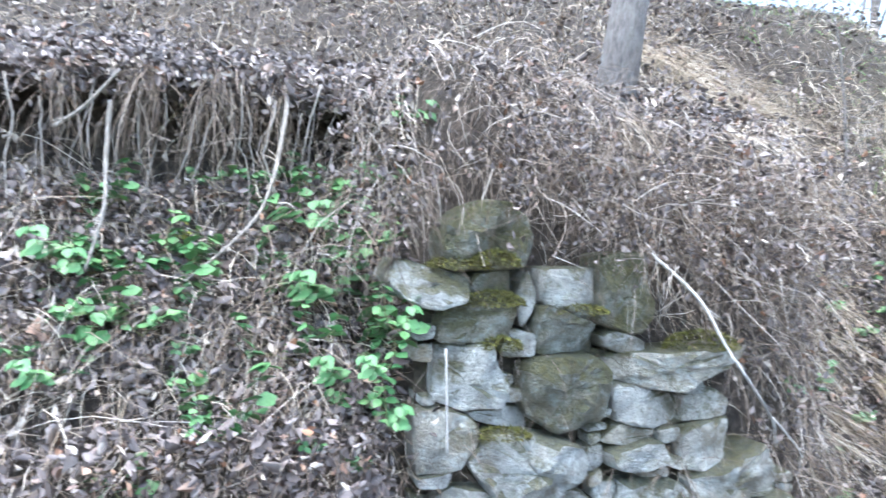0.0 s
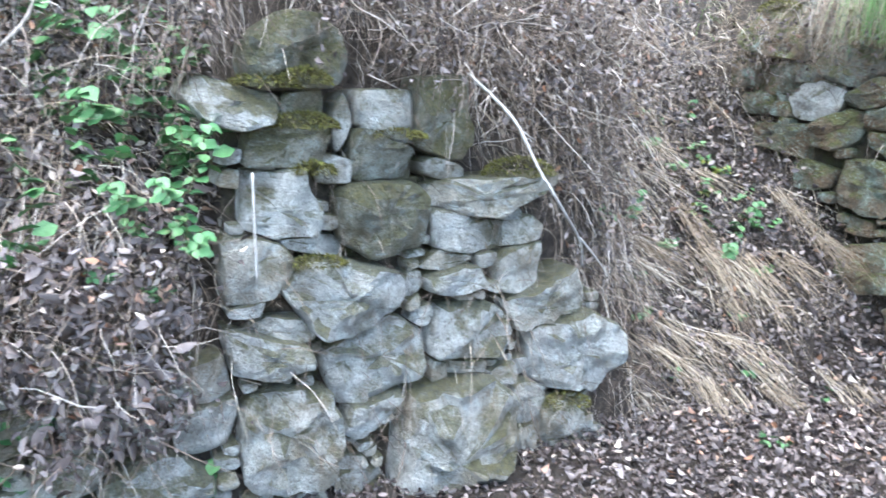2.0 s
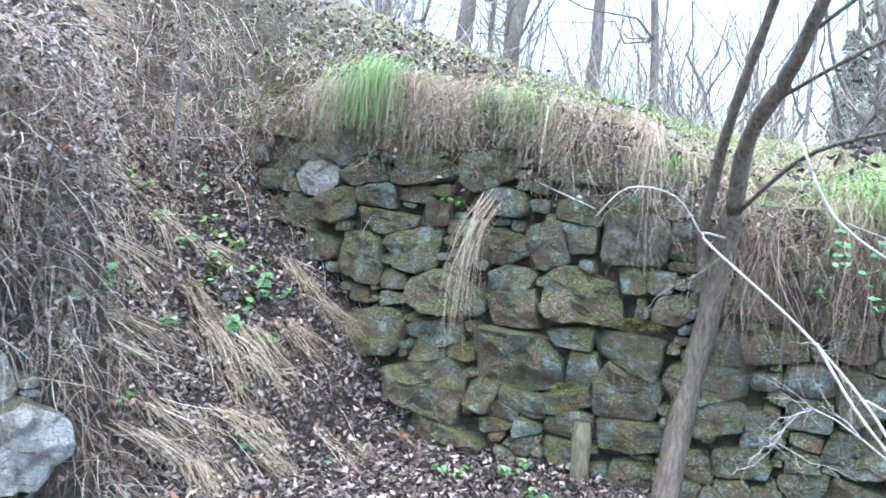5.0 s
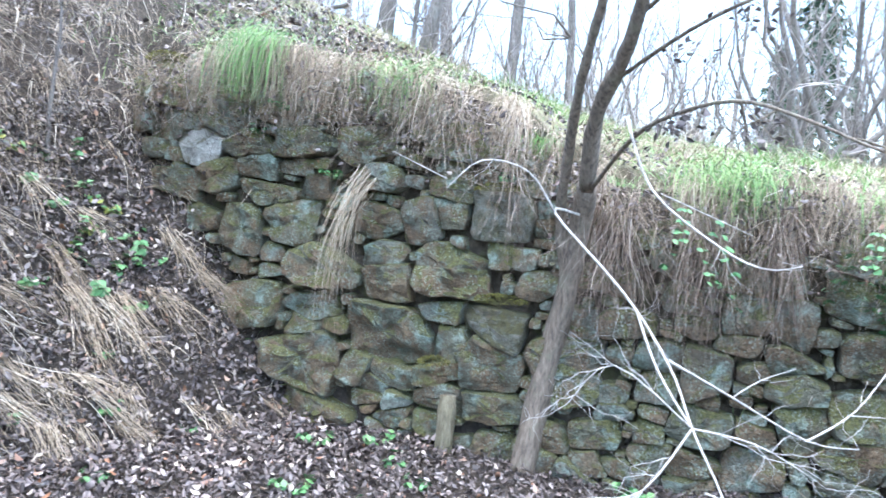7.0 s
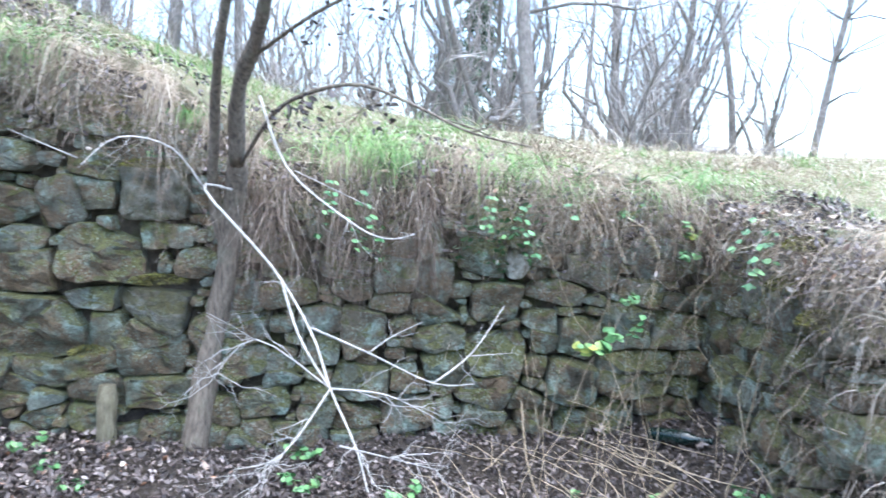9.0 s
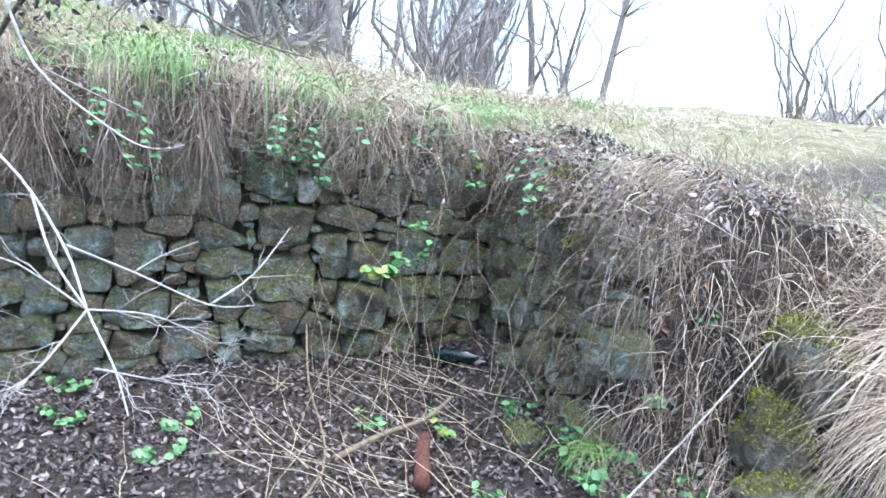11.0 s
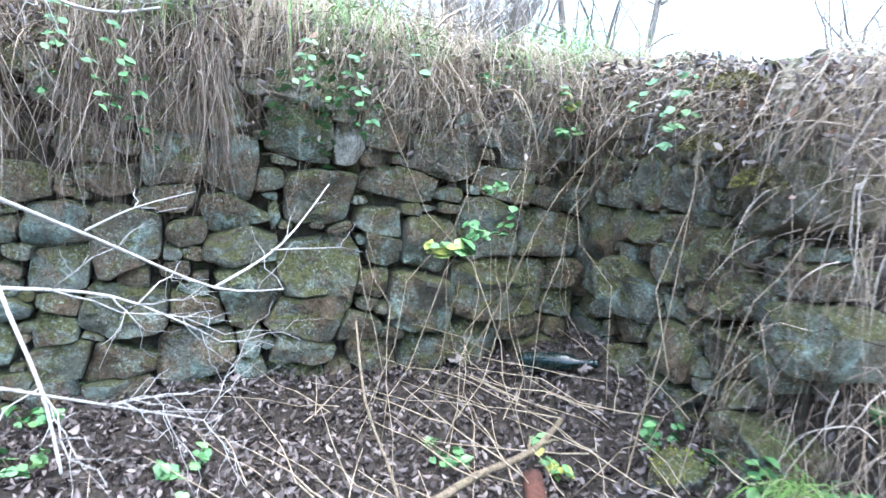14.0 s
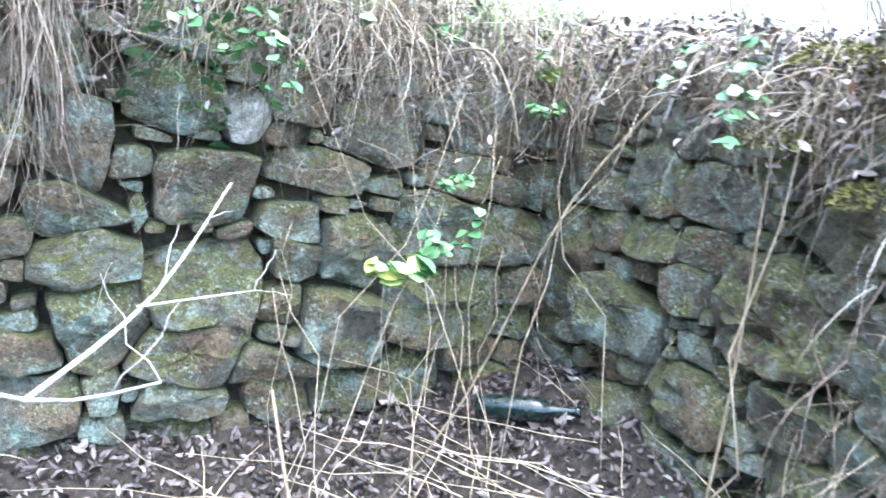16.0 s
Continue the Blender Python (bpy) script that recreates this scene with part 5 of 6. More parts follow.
# straw stalks strewn over the floor near the corner, and stems leaning on the walls
stalks, rand = [], random.Random(3)
for _ in range(105):
    x, y = rand.uniform(3.3, 5.3), rand.gauss(-0.2, 0.45)
    if behind_b(x, y) > -0.15 or behind_c(x, y) > -0.1:
        continue
    a, l = rand.gauss(0.9, 0.8), rand.uniform(0.25, 0.85)
    z = float(ground(x, y)) + rand.uniform(0.02, 0.14)
    e = (x + math.cos(a) * l * 0.5, y + math.sin(a) * l * 0.8, z + rand.uniform(-0.04, 0.22))
    stalks.append(wavy((x, y, z), e, 0.12, 5, rand.uniform(0.0018, 0.0034), 0.001, rand))
for _ in range(18):
    u = rand.uniform(3.6, 5.0)
    b = B0 + BD * u - BN * rand.uniform(0.12, 0.9)
    t = B0 + BD * (u + rand.gauss(0, 0.25)) - BN * rand.uniform(0.06, 0.5)
    if behind_c(b[0], b[1]) > -0.1 or behind_c(t[0], t[1]) > -0.05:
        continue
    stalks.append(wavy((b[0], b[1], float(ground(b[0], b[1]))), (t[0], t[1], rand.uniform(0.5, 1.35)), 0.25, 6, rand.uniform(0.0013, 0.0026), 0.0009, rand))
for _ in range(6):
    u = rand.uniform(0.1, 1.9)
    b = C0 + CD * u - CN * rand.uniform(0.15, 0.55)
    t = C0 + CD * (u + rand.gauss(0, 0.3)) - CN * rand.uniform(0.05, 0.35)
    if behind_b(b[0], b[1]) > -0.1 or behind_b(t[0], t[1]) > -0.08:
        continue
    stalks.append(wavy((b[0], b[1], float(ground(b[0], b[1]))), (t[0], t[1], rand.uniform(0.6, 1.4)), 0.2, 6, rand.uniform(0.0013, 0.0026), 0.0009, rand))
tagged(limbs_object("dry_stalks", stalks, bark_material("dry_stalk", (0.30, 0.22, 0.14), (0.62, 0.51, 0.36), (0.42, 0.33, 0.23)), 5), "thin straw-coloured stalks strewn and leaning in the corner", "stalks", kind="stuff")


# ---------------------------------------------------------------- leafy plants
def leafy_plant(name, label, seed, height, leaves, size, bias, trailing=False):
    """A small plant: a few thin stems with three-leaf sprays."""
    r = random.Random(seed)
    base = new(name)
    tagged(base, label, "plant", "green plants in the hollow")
    limbs, spots, normals = [], [], []
    for k in range(max(3, leaves // 5)):
        a = r.uniform(0, 2 * math.pi)
        reach = height * r.uniform(0.4, 1.0)
        tip = Vector((math.cos(a) * reach * 0.7, math.sin(a) * reach * 0.7, -reach if trailing else reach * r.uniform(0.5, 1.0)))
        limbs.append(wavy((0, 0, 0), tip, 0.25, 5, 0.0025, 0.001, r))
        pts = limbs[-1][0]
        for j in (2, 3, 4, 5):
            if r.random() < 0.8:
                p0 = Vector(pts[j])
                for d in (-0.9, 0, 0.9):
                    b = a + d + r.gauss(0, 0.3)
                    spots.append(p0 + Vector((math.cos(b), math.sin(b), r.uniform(-0.2, 0.3))) * size * 0.62)
                    normals.append((math.cos(b) * 0.4 + r.gauss(0, 0.3) - 0.2, math.sin(b) * 0.4 + r.gauss(0, 0.3) - 0.2, 0.9))
    tagged(limbs_object("stem", limbs, WEED_STEM, 5, base), kind="stuff")
    tagged(quads_object("foliage", *leaf_arrays(np.array([tuple(s) for s in spots]), np.array(normals), np.array([size * r.uniform(0.7, 1.25) for _ in spots]), 0.72, 0.35, bias, 0.75), GREEN, base), kind="stuff")
    return base


WEED_STEM = bark_material("green_brown_stem", (0.10, 0.09, 0.04), (0.20, 0.20, 0.09), (0.16, 0.14, 0.08))
plants = [leafy_plant("bramble_plant", "green bramble plant with toothed leaves among dead leaves", 1, 0.18, 16, 0.058, 0.0),
          leafy_plant("nettle_plant", "fresh green leafy weed growing from the litter", 2, 0.11, 10, 0.045, 0.2),
          leafy_plant("strawberry_plant", "low dark green three-leaved plant on the earth", 3, 0.08, 9, 0.038, -0.05),
          leafy_plant("yellowing_plant", "yellow-green withering leafy plant on the slope", 4, 0.13, 10, 0.042, 0.5)]
used = set()


def plant(kind, x, y, z=None, scale=1.0):
    """Stand a plant on the ground, or at a height where it grows from a wall."""
    z = float(ground(x, y)) + 0.005 if z is None else z
    m = pose(x, y, z, 0, 0, (x * 977 + y * 577) % 360)
    if kind not in used and scale == 1.0:
        used.add(kind)
        plants[kind].matrix_basis = m
        return
    copy_thing(plants[kind], m).scale = (scale,) * 3


for kind, x, y in ((0, -0.98, 2.80), (1, -0.83, 2.95), (0, -0.80, 3.25), (0, -0.34, 2.86), (0, -0.24, 2.92), (2, -1.14, 3.02), (1, -0.59, 2.80), (0, -1.25, 2.95), (2, -0.69, 2.85), (1, -0.51, 2.86), (3, -0.97, 3.3), (0, -1.4, 3.1), (1, -0.92, 3.5)):
    plant(kind, x, y - 0.06, float(ground(x, y)) + 0.04, 1.25 if kind == 0 else 1.0)
for x, z in ((-0.14, 1.22), (-0.10, 1.05), (-0.20, 0.90), (-0.34, 0.98), (-0.62, 1.02), (-0.3, 1.34), (-0.09, 1.38)):
    plant(0 if z > 1 else 2, x, A0[1] + 0.265 * x - 0.16, z, 0.85)
for kind, x, y in ((3, 2.74, 4.40), (3, 2.57, 4.28), (1, 2.92, 4.36), (0, 2.74, 4.08), (2, 2.15, 4.05), (3, 2.08, 4.5), (0, 1.82, 3.71), (2, 2.66, 3.65), (3, 2.28, 4.3), (2, 3.1, 3.6), (1, 2.6, 4.5), (0, 2.8, 4.2), (1, 3.05, 4.2), (2, 2.43, 3.1), (1, 2.4, 4.15), (3, 2.85, 4.55), (1, 2.75, 4.6), (3, 2.95, 4.5), (0, 2.65, 4.7), (1, 2.5, 4.6), (2, 2.2, 3.7), (1, 2.0, 3.75), (3, 2.45, 4.75), (0, 3.0, 4.3), (1, 2.9, 4.0), (2, 2.7, 3.85)):
    plant(kind, x, y)
for kind, x, y in ((1, 3.55, 3.0), (1, 3.85, 2.85), (2, 3.74, 2.55), (1, 3.1, 2.52), (2, 3.64, 2.26), (1, 4.5, 1.6), (1, 4.25, 0.9), (1, 3.91, 0.81), (0, 4.5, -0.68), (2, 4.7, -0.6), (2, 3.62, 0.0), (3, 4.6, -0.3), (2, 3.3, 2.2), (1, 4.1, 1.35), (1, 3.95, -0.95), (0, 4.15, -0.85), (2, 3.8, -0.75), (1, 4.3, -1.05), (3, 3.7, -1.05), (2, 4.05, -0.5), (1, 3.5, 0.55), (1, 4.6, 0.1)):
    plant(kind, x, y)
for kind, u, z, out in ((1, 4.34, 1.33, 0.14), (3, 4.36, 1.36, 0.12), (1, 4.35, 0.90, 0.3), (0, 4.27, 0.74, 0.4), (3, 4.68, 1.26, 0.2), (1, 0.41, 1.88, 0.12), (2, 0.24, 1.74, 0.1), (1, 0.78, 1.49, 0.1), (1, 4.66, 1.14, 0.25), (2, 1.85, 1.55, 0.1)):
    q = on_wall(wall_b, [u], [z], [out])[0]
    plant(kind, q[0], q[1], z, 0.8)
for _ in range(46):
    x = rand.uniform(-1.45, -0.05)
    y = A0[1] + 0.265 * x + rand.uniform(0.05, 0.75)
    plant(rand.choice((0, 0, 1, 2)), x, y - 0.12, float(ground(x, y)) + 0.05, rand.uniform(0.9, 1.35))
for _ in range(22):
    q = C0 + CD * rand.uniform(1.4, 2.7) + CN * rand.uniform(0.15, 0.9)
    plant(rand.choice((1, 2, 2, 3)), float(q[0]), float(q[1]), None, rand.uniform(0.7, 1.1))
seedling = leafy_plant("seedling", "pale green broad-leaved seedling on a thin stem", 12, 0.09, 4, 0.07, 0.5)
seedling.matrix_basis = pose(4.90, 0.19, 0.68, 0, 0, 40)
limbs_object("stalk", [wavy((0.03, 0.02, float(ground(4.92, 0.22)) - 0.70), (0, 0, 0), 0.15, 8, 0.0028, 0.0016, rand)], WEED_STEM, 6, seedling)
plant(3, 4.93, -0.65, 1.33, 0.6)
vine = leafy_plant("trailing_vine", "green creeper trailing down over the stone wall", 9, 0.32, 20, 0.042, 0.1, True)
vine_spots = [on_wall(wall_b, [u], [z], [0.24])[0] for u, z in ((3.65, 1.48), (2.82, 1.52), (2.86, 1.34), (3.66, 1.30), (3.60, 1.42), (3.9, 1.5))] + [on_wall(wall_c, [0.86], [1.45], [0.12])[0]]
vine.matrix_basis = pose(*vine_spots[0])
for k, q in enumerate(vine_spots[1:]):
    copy_thing(vine, pose(*q, 0, 0, 50 * k + 20))

# moss cushions on ledges
def cushion(x, y, z, rx, ry, rz, count, label):
    """A cushion of moss made of many short upright sprigs."""
    v = unit(rng.normal(size=(count, 3)))
    v[:, 2] = np.abs(v[:, 2])
    p = np.array([x, y, z]) + v * np.array([rx, ry, rz])
    ob = tagged(new("moss_cushion"), label, "moss", "moss cushions on the stones")
    tagged(quads_object("sprigs", *blades(p, v + rng.normal(0, 0.35, v.shape), rng.uniform(0.006, 0.018, count), 0.2, rng.uniform(0.004, 0.008, count), 0.2, 1, 0.0), OLIVE_MOSS, ob), kind="stuff")
    return ob


def on_a(u, out):
    q = A0 + AD * u - np.array([-0.2562, 0.9666]) * out
    return float(q[0]), float(q[1])


for u, z, out, rx, rz, count in ((1.18, 1.27, 0.03, 0.15, 0.07, 1700), (0.14, 1.585, 0.02, 0.12, 0.04, 1500), (0.27, 1.60, 0.06, 0.09, 0.05, 1300), (0.27, 1.45, 0.04, 0.12, 0.05, 1300), (0.3, 1.29, 0.05, 0.08, 0.04, 800), (0.32, 0.96, 0.05, 0.1, 0.03, 900), (0.6, 1.42, 0.05, 0.13, 0.03, 900), (1.47, 0.24, 0.08, 0.1, 0.05, 900)):
    x, y = on_a(u, out)
    cushion(x, y, z, rx, 0.07, rz, count, "yellow-green moss cushion on a ledge of stone")
for u, z in ((1.12, 1.30), (1.3, 1.02), (0.98, 1.12)):
    q = on_wall(wall_c, [u], [z], [0.08])[0]
    cushion(q[0], q[1], z, 0.13, 0.08, 0.05, 900, "green moss cushion on the side wall")
for u, z, rx, rz, count in ((1.86, 0.90, 0.16, 0.03, 1000), (1.81, 1.5, 0.16, 0.04, 1000), (-0.5, 2.18, 0.14, 0.06, 1200), (1.5, 0.5, 0.1, 0.03, 500)):
    q = on_wall(wall_b, [u], [z], [0.05])[0]
    cushion(q[0], q[1], z, rx, rx * 0.8, rz, count, "olive moss cushion on the old wall")


# ---------------------------------------------------------------- the mossy stones on the side bank
def boulder(name, label, x, y, z, rx, ry, rz, seed, mat, turn=0.0, moss=0):
    """A rough boulder, half sunk in the earth, with moss sprigs where its top faces up."""
    bm = bmesh.new()
    bmesh.ops.create_icosphere(bm, subdivisions=4, radius=1.0)
    rnd = random.Random(seed)
    planes = [(Vector((rnd.gauss(0, 1), rnd.gauss(0, 1), rnd.gauss(0, 1))).normalized(), rnd.uniform(0.5, 0.85)) for _ in range(13)]
    for v in bm.verts:
        for d, lim in planes:
            over = v.co.dot(d) - lim
            if over > 0:
                v.co -= d * over * 0.85
        v.co += v.co.normalized() * (0.16 * noise.noise(v.co * 2.2 + Vector((seed, 0, 0))) + 0.06 * noise.noise(v.co * 7 + Vector((0, seed, 0))))
        v.co = Vector((v.co.x * rx, v.co.y * ry, v.co.z * rz))
    me = bpy.data.meshes.new(name)
    bm.to_mesh(me)
    bm.free()
    me.materials.append(mat)
    me.polygons.foreach_set("use_smooth", [True] * len(me.polygons))
    ob = new(name, me)
    ob.matrix_basis = pose(x, y, z, 0, 0, turn)
    if moss:
        co = np.array([tuple(v.co) for v in me.vertices])
        nor = np.array([tuple(v.normal) for v in me.vertices])
        weight = np.clip(nor[:, 2] + 0.35 * lattice(co[:, 0] + seed, co[:, 1], 0.09, 41) - 0.1, 0, 1)
        pick = rng.choice(len(co), moss, p=weight / weight.sum())
        tagged(quads_object("moss", *blades(co[pick] + rng.normal(0, 0.008, (moss, 3)), nor[pick] + rng.normal(0, 0.4, (moss, 3)), rng.uniform(0.007, 0.017, moss), 0.3, rng.uniform(0.004, 0.008, moss), 0.2, 2, 0.1), MOSS, ob), "bright yellow-green moss", kind="stuff")
    return tagged(ob, label, "boulder", "loose boulders")


boulder("boulder", "grey boulder of a buried wall with bright moss", 4.17, -1.66, 0.72, 0.25, 0.21, 0.22, 5, STONE_MOSSY, 0, 5500)
boulder("boulder", "grey mossy boulder under arching grass", 4.07, -1.55, 0.44, 0.22, 0.18, 0.19, 6, STONE_MOSSY, 40, 3000)
boulder("boulder", "grey mossy boulder low on the side bank", 3.85, -1.57, 0.27, 0.20, 0.18, 0.15, 8, STONE_PALE, 80, 1500)
boulder("boulder", "small mossy stone sunk in leaf litter", 3.62, -0.02, 0.02, 0.10, 0.08, 0.06, 9, STONE_DARK, 20, 900)
boulder("boulder", "mossy stone half buried among stalks", 4.45, -0.62, 0.12, 0.11, 0.09, 0.08, 10, STONE_DARK, 70, 260)

# ---------------------------------------------------------------- the leaning tree by the long wall and its dead branch
rand = random.Random(11)


def line(pts, r0, r1):
    """A limb through given places, thinning evenly."""
    fine, n = [], len(pts)
    for i in range(n - 1):
        a, b = Vector(pts[max(i - 1, 0)]), Vector(pts[i])
        c, d = Vector(pts[i + 1]), Vector(pts[min(i + 2, n - 1)])
        for k in range(4):
            f = k / 4
            fine.append(0.5 * (2 * b + (c - a) * f + (2 * a - 5 * b + 4 * c - d) * f * f + (3 * b - a - 3 * c + d) * f ** 3))
    fine.append(Vector(pts[-1]))
    m = len(fine) - 1
    return fine, [r0 + (r1 - r0) * k / m for k in range(m + 1)]


def twigs(limbs, count, length, radius, depth=1, spread=0.8):
    """Side twigs that fork off limbs."""
    out = []
    for pts, radii in limbs:
        for _ in range(count):
            k = rand.randrange(max(1, len(pts) // 4), len(pts))
            d = (Vector(pts[k]) - Vector(pts[k - 1])).normalized()
            way = (d + Vector((rand.gauss(0, 1), rand.gauss(0, 1), rand.gauss(0, 1))) * spread).normalized()
            l = length * rand.uniform(0.4, 1.0)
            out.append(wavy(pts[k], Vector(pts[k]) + way * l, 0.22, 5, min(radius, radii[k] * 0.8), radius * 0.35, rand))
    if depth > 1:
        out += twigs(out, max(1, count // 2), length * 0.55, radius * 0.65, depth - 1, spread)
    return out


tree = tagged(new("leaning_tree"), "slender leaning tree with ribbed grey-brown bark by the wall", "tree")
trunk = line([(4.35, 2.19, -0.31), (4.34, 2.19, -0.07), (4.41, 2.16, 0.47), (4.42, 2.07, 0.91), (4.34, 1.96, 1.34), (4.22, 1.85, 1.56)], 0.0792, 0.0480)
trunk[1][0] = 0.11
stem_l = line([(4.4, 2.05, 1.06), (4.27, 2.03, 1.35), (4.07, 1.87, 1.7), (3.83, 1.66, 1.99), (3.66, 1.47, 2.24), (3.33, 1.14, 2.74), (3.13, 0.99, 3.46)], 0.0312, 0.0130)
stem_r = line([(4.22, 1.85, 1.54), (4.01, 1.69, 1.86), (3.86, 1.49, 2.04), (3.69, 1.31, 2.22), (3.46, 1.04, 2.61), (3.39, 0.88, 3.33)], 0.0416, 0.0156)
arm = line([(4.2, 1.81, 1.54), (3.89, 1.41, 1.75), (3.65, 1.06, 1.81), (3.64, 0.85, 1.83), (3.6, 0.61, 1.75), (3.66, 0.43, 1.67), (3.74, 0.23, 1.63)], 0.0110, 0.0033)
arm2 = line([(3.91, 1.56, 1.98), (3.78, 1.15, 2.13), (3.74, 0.83, 2.22), (3.72, 0.5, 2.27), (3.83, 0.14, 2.32)], 0.0103, 0.0034)
arm3 = line([(3.73, 1.35, 2.19), (3.68, 0.99, 2.38), (3.65, 0.61, 2.47)], 0.0108, 0.0036)
def gnarled(ob, amount, scale):
    """Uneven bark: push each vertex about."""
    for v in ob.data.vertices:
        w = Vector((v.co.x * scale, v.co.y * scale, v.co.z * scale * 0.3))
        v.co += Vector((noise.noise(w), noise.noise(w + Vector((9, 0, 0))), noise.noise(w + Vector((0, 9, 0))))) * amount


gnarled(limbs_object("trunk", [trunk], BARK, 18, tree), 0.014, 22)
gnarled(limbs_object("stem", [stem_l], BARK, 12, tree), 0.008, 24)
gnarled(limbs_object("stem", [stem_r], BARK, 12, tree), 0.010, 24)
side = [arm, arm2, arm3]
tagged(limbs_object("branches", side + twigs(side, 7, 0.42, 0.004, 2, 0.6), BARK, 6, tree), kind="stuff")
spots = np.array([tuple(Vector(pts[k]) + Vector((rand.gauss(0, 0.05), rand.gauss(0, 0.05), rand.gauss(-0.05, 0.04)))) for pts, _ in side for k in (4, 7, 8, 13) if k < len(pts) for _ in range(rand.randrange(6, 26))])
tagged(quads_object("dead_leaves", *leaf_arrays(spots, rand_dirs(len(spots)), rng.uniform(0.018, 0.042, len(spots)), 0.45, 1.3, 0.0, 0.6), DEAD, tree), kind="stuff")

fallen = tagged(new("dead_branch"), "bleached white dead branch hanging from the leaning tree", "branch")
main = line([(4.23, 1.89, 1.41), (4.02, 1.88, 1.41), (3.8, 1.34, 1.12), (3.56, 0.98, 0.92), (3.41, 0.8, 0.77), (3.31, 0.64, 0.63), (3.24, 0.55, 0.52)], 0.0074, 0.0029)
forks = [line([(3.7, 1.21, 1.07), (3.5, 0.99, 0.91), (3.41, 0.8, 0.77)], 0.0058, 0.0044),
         line([(3.58, 0.99, 0.93), (3.79, 0.85, 0.81), (3.9, 0.62, 0.7), (4.05, 0.5, 0.68)], 0.0055, 0.0022),
         line([(3.90, 0.62, 0.70), (4.18, 0.56, 0.78), (4.50, 0.53, 0.94)], 0.0046, 0.0024),
         line([(4.13, 0.57, 0.77), (4.32, 0.43, 0.765)], 0.0032, 0.0015),
         line([(3.60, 0.76, 0.86), (3.75, 0.74, 0.90), (3.95, 0.70, 0.93)], 0.0030, 0.0013),
         line([(3.41, 0.8, 0.77), (3.51, 0.64, 0.75), (3.58, 0.49, 0.68)], 0.0044, 0.0014),
         line([(3.41, 0.8, 0.77), (3.14, 0.8, 0.63), (3.05, 0.91, 0.59)], 0.0044, 0.0022),
         line([(3.24, 0.66, 0.65), (3.40, 0.39, 0.57)], 0.0033, 0.0013),
         line([(3.41, 0.8, 0.77), (3.31, 1.04, 0.93), (3.14, 1.09, 0.81)], 0.0036, 0.0014),
         line([(4.02, 1.88, 1.41), (3.87, 1.94, 1.59), (3.67, 2.05, 1.62), (3.51, 2.1, 1.48)], 0.0058, 0.0022),
         line([(3.51, 2.1, 1.52), (3.32, 2.26, 1.62)], 0.0036, 0.0014),
         line([(3.63, 1.29, 1.79), (3.61, 1.14, 1.52), (3.58, 0.85, 1.34), (3.54, 0.68, 1.29), (3.59, 0.59, 1.31)], 0.0058, 0.0022),
         line([(3.62, 1.11, 1.51), (3.58, 0.75, 1.39)], 0.0029, 0.0014)]
limbs_object("limb", [main], BLEACHED, 9, fallen)
for fork in forks:
    limbs_object("fork", [fork], BLEACHED, 7, fallen)
tagged(limbs_object("twigs", twigs(forks[1:5], 2, 0.2, 0.0017, 1, 0.5) + twigs([main], 6, 0.24, 0.0019, 2, 0.5) + twigs(forks[5:9], 8, 0.24, 0.0020, 2, 0.7) + twigs(forks[9:10] + forks[11:12], 4, 0.16, 0.0016, 2, 0.7), BLEACHED, 5, fallen), kind="stuff")

# ---------------------------------------------------------------- loose wood, bottle, rusty pipe
def stick(label, pts, r0, r1, mat=BLEACHED, count=3):
    ob = tagged(new("stick"), label, "stick", "loose sticks")
    body = line(pts, r0, r1)
    limbs_object("shaft", [body], mat, 8, ob)
    if count:
        tagged(limbs_object("side_twigs", twigs([body], count, 0.12, r1 * 0.8, 1, 0.7), mat, 5, ob), kind="stuff")


stick("pale bare branch lying across the broken wall end", [(0.88, 3.06, 1.66), (1.0, 2.86, 1.50), (1.07, 2.78, 1.34), (1.16, 2.76, 1.20), (1.30, 2.90, 1.05), (1.36, 3.0, 0.93)], 0.0065, 0.0045)
stick("grey twig forking at the branch's foot", [(1.30, 2.90, 1.06), (1.44, 3.02, 0.94), (1.52, 3.1, 0.86)], 0.005, 0.002, BLEACHED, 2)
stick("straight pale stick leaning on the side bank", [(3.50, -0.80, 0.16), (3.80, -1.15, 0.47), (4.10, -1.49, 0.80)], 0.0045, 0.0035, BLEACHED, 0)
stick("thick pale root hanging from the bank", [(-0.62, 3.52, 2.36), (-0.58, 3.36, 2.24), (-0.585, 3.2, 1.98), (-0.63, 3.16, 1.80), (-0.72, 3.05, 1.66), (-0.85, 2.92, 1.52)], 0.012, 0.004, PALE_ROOT, 4)
stick("grey dead stems bundled on the bank", [(-1.25, 3.2, 2.22), (-1.22, 3.1, 1.98), (-1.18, 3.0, 1.78), (-1.2, 2.9, 1.55)], 0.011, 0.005, PALE_ROOT, 5)
stick("pale stem standing before the wall end", [(0.10, 2.86, 1.30), (0.105, 2.82, 1.12), (0.11, 2.80, 0.94)], 0.006, 0.004, BLEACHED, 0)
stick("forked dead branch leaning out of the bank", [(-1.42, 3.1, 2.10), (-1.28, 3.05, 2.17), (-1.13, 3.0, 2.30)], 0.009, 0.005, PALE_ROOT, 2)
stick("whitish twig hanging at the side wall", [(5.02, -0.58, 1.36), (5.0, -0.52, 1.25), (5.04, -0.5, 1.12)], 0.006, 0.004, BLEACHED, 1)
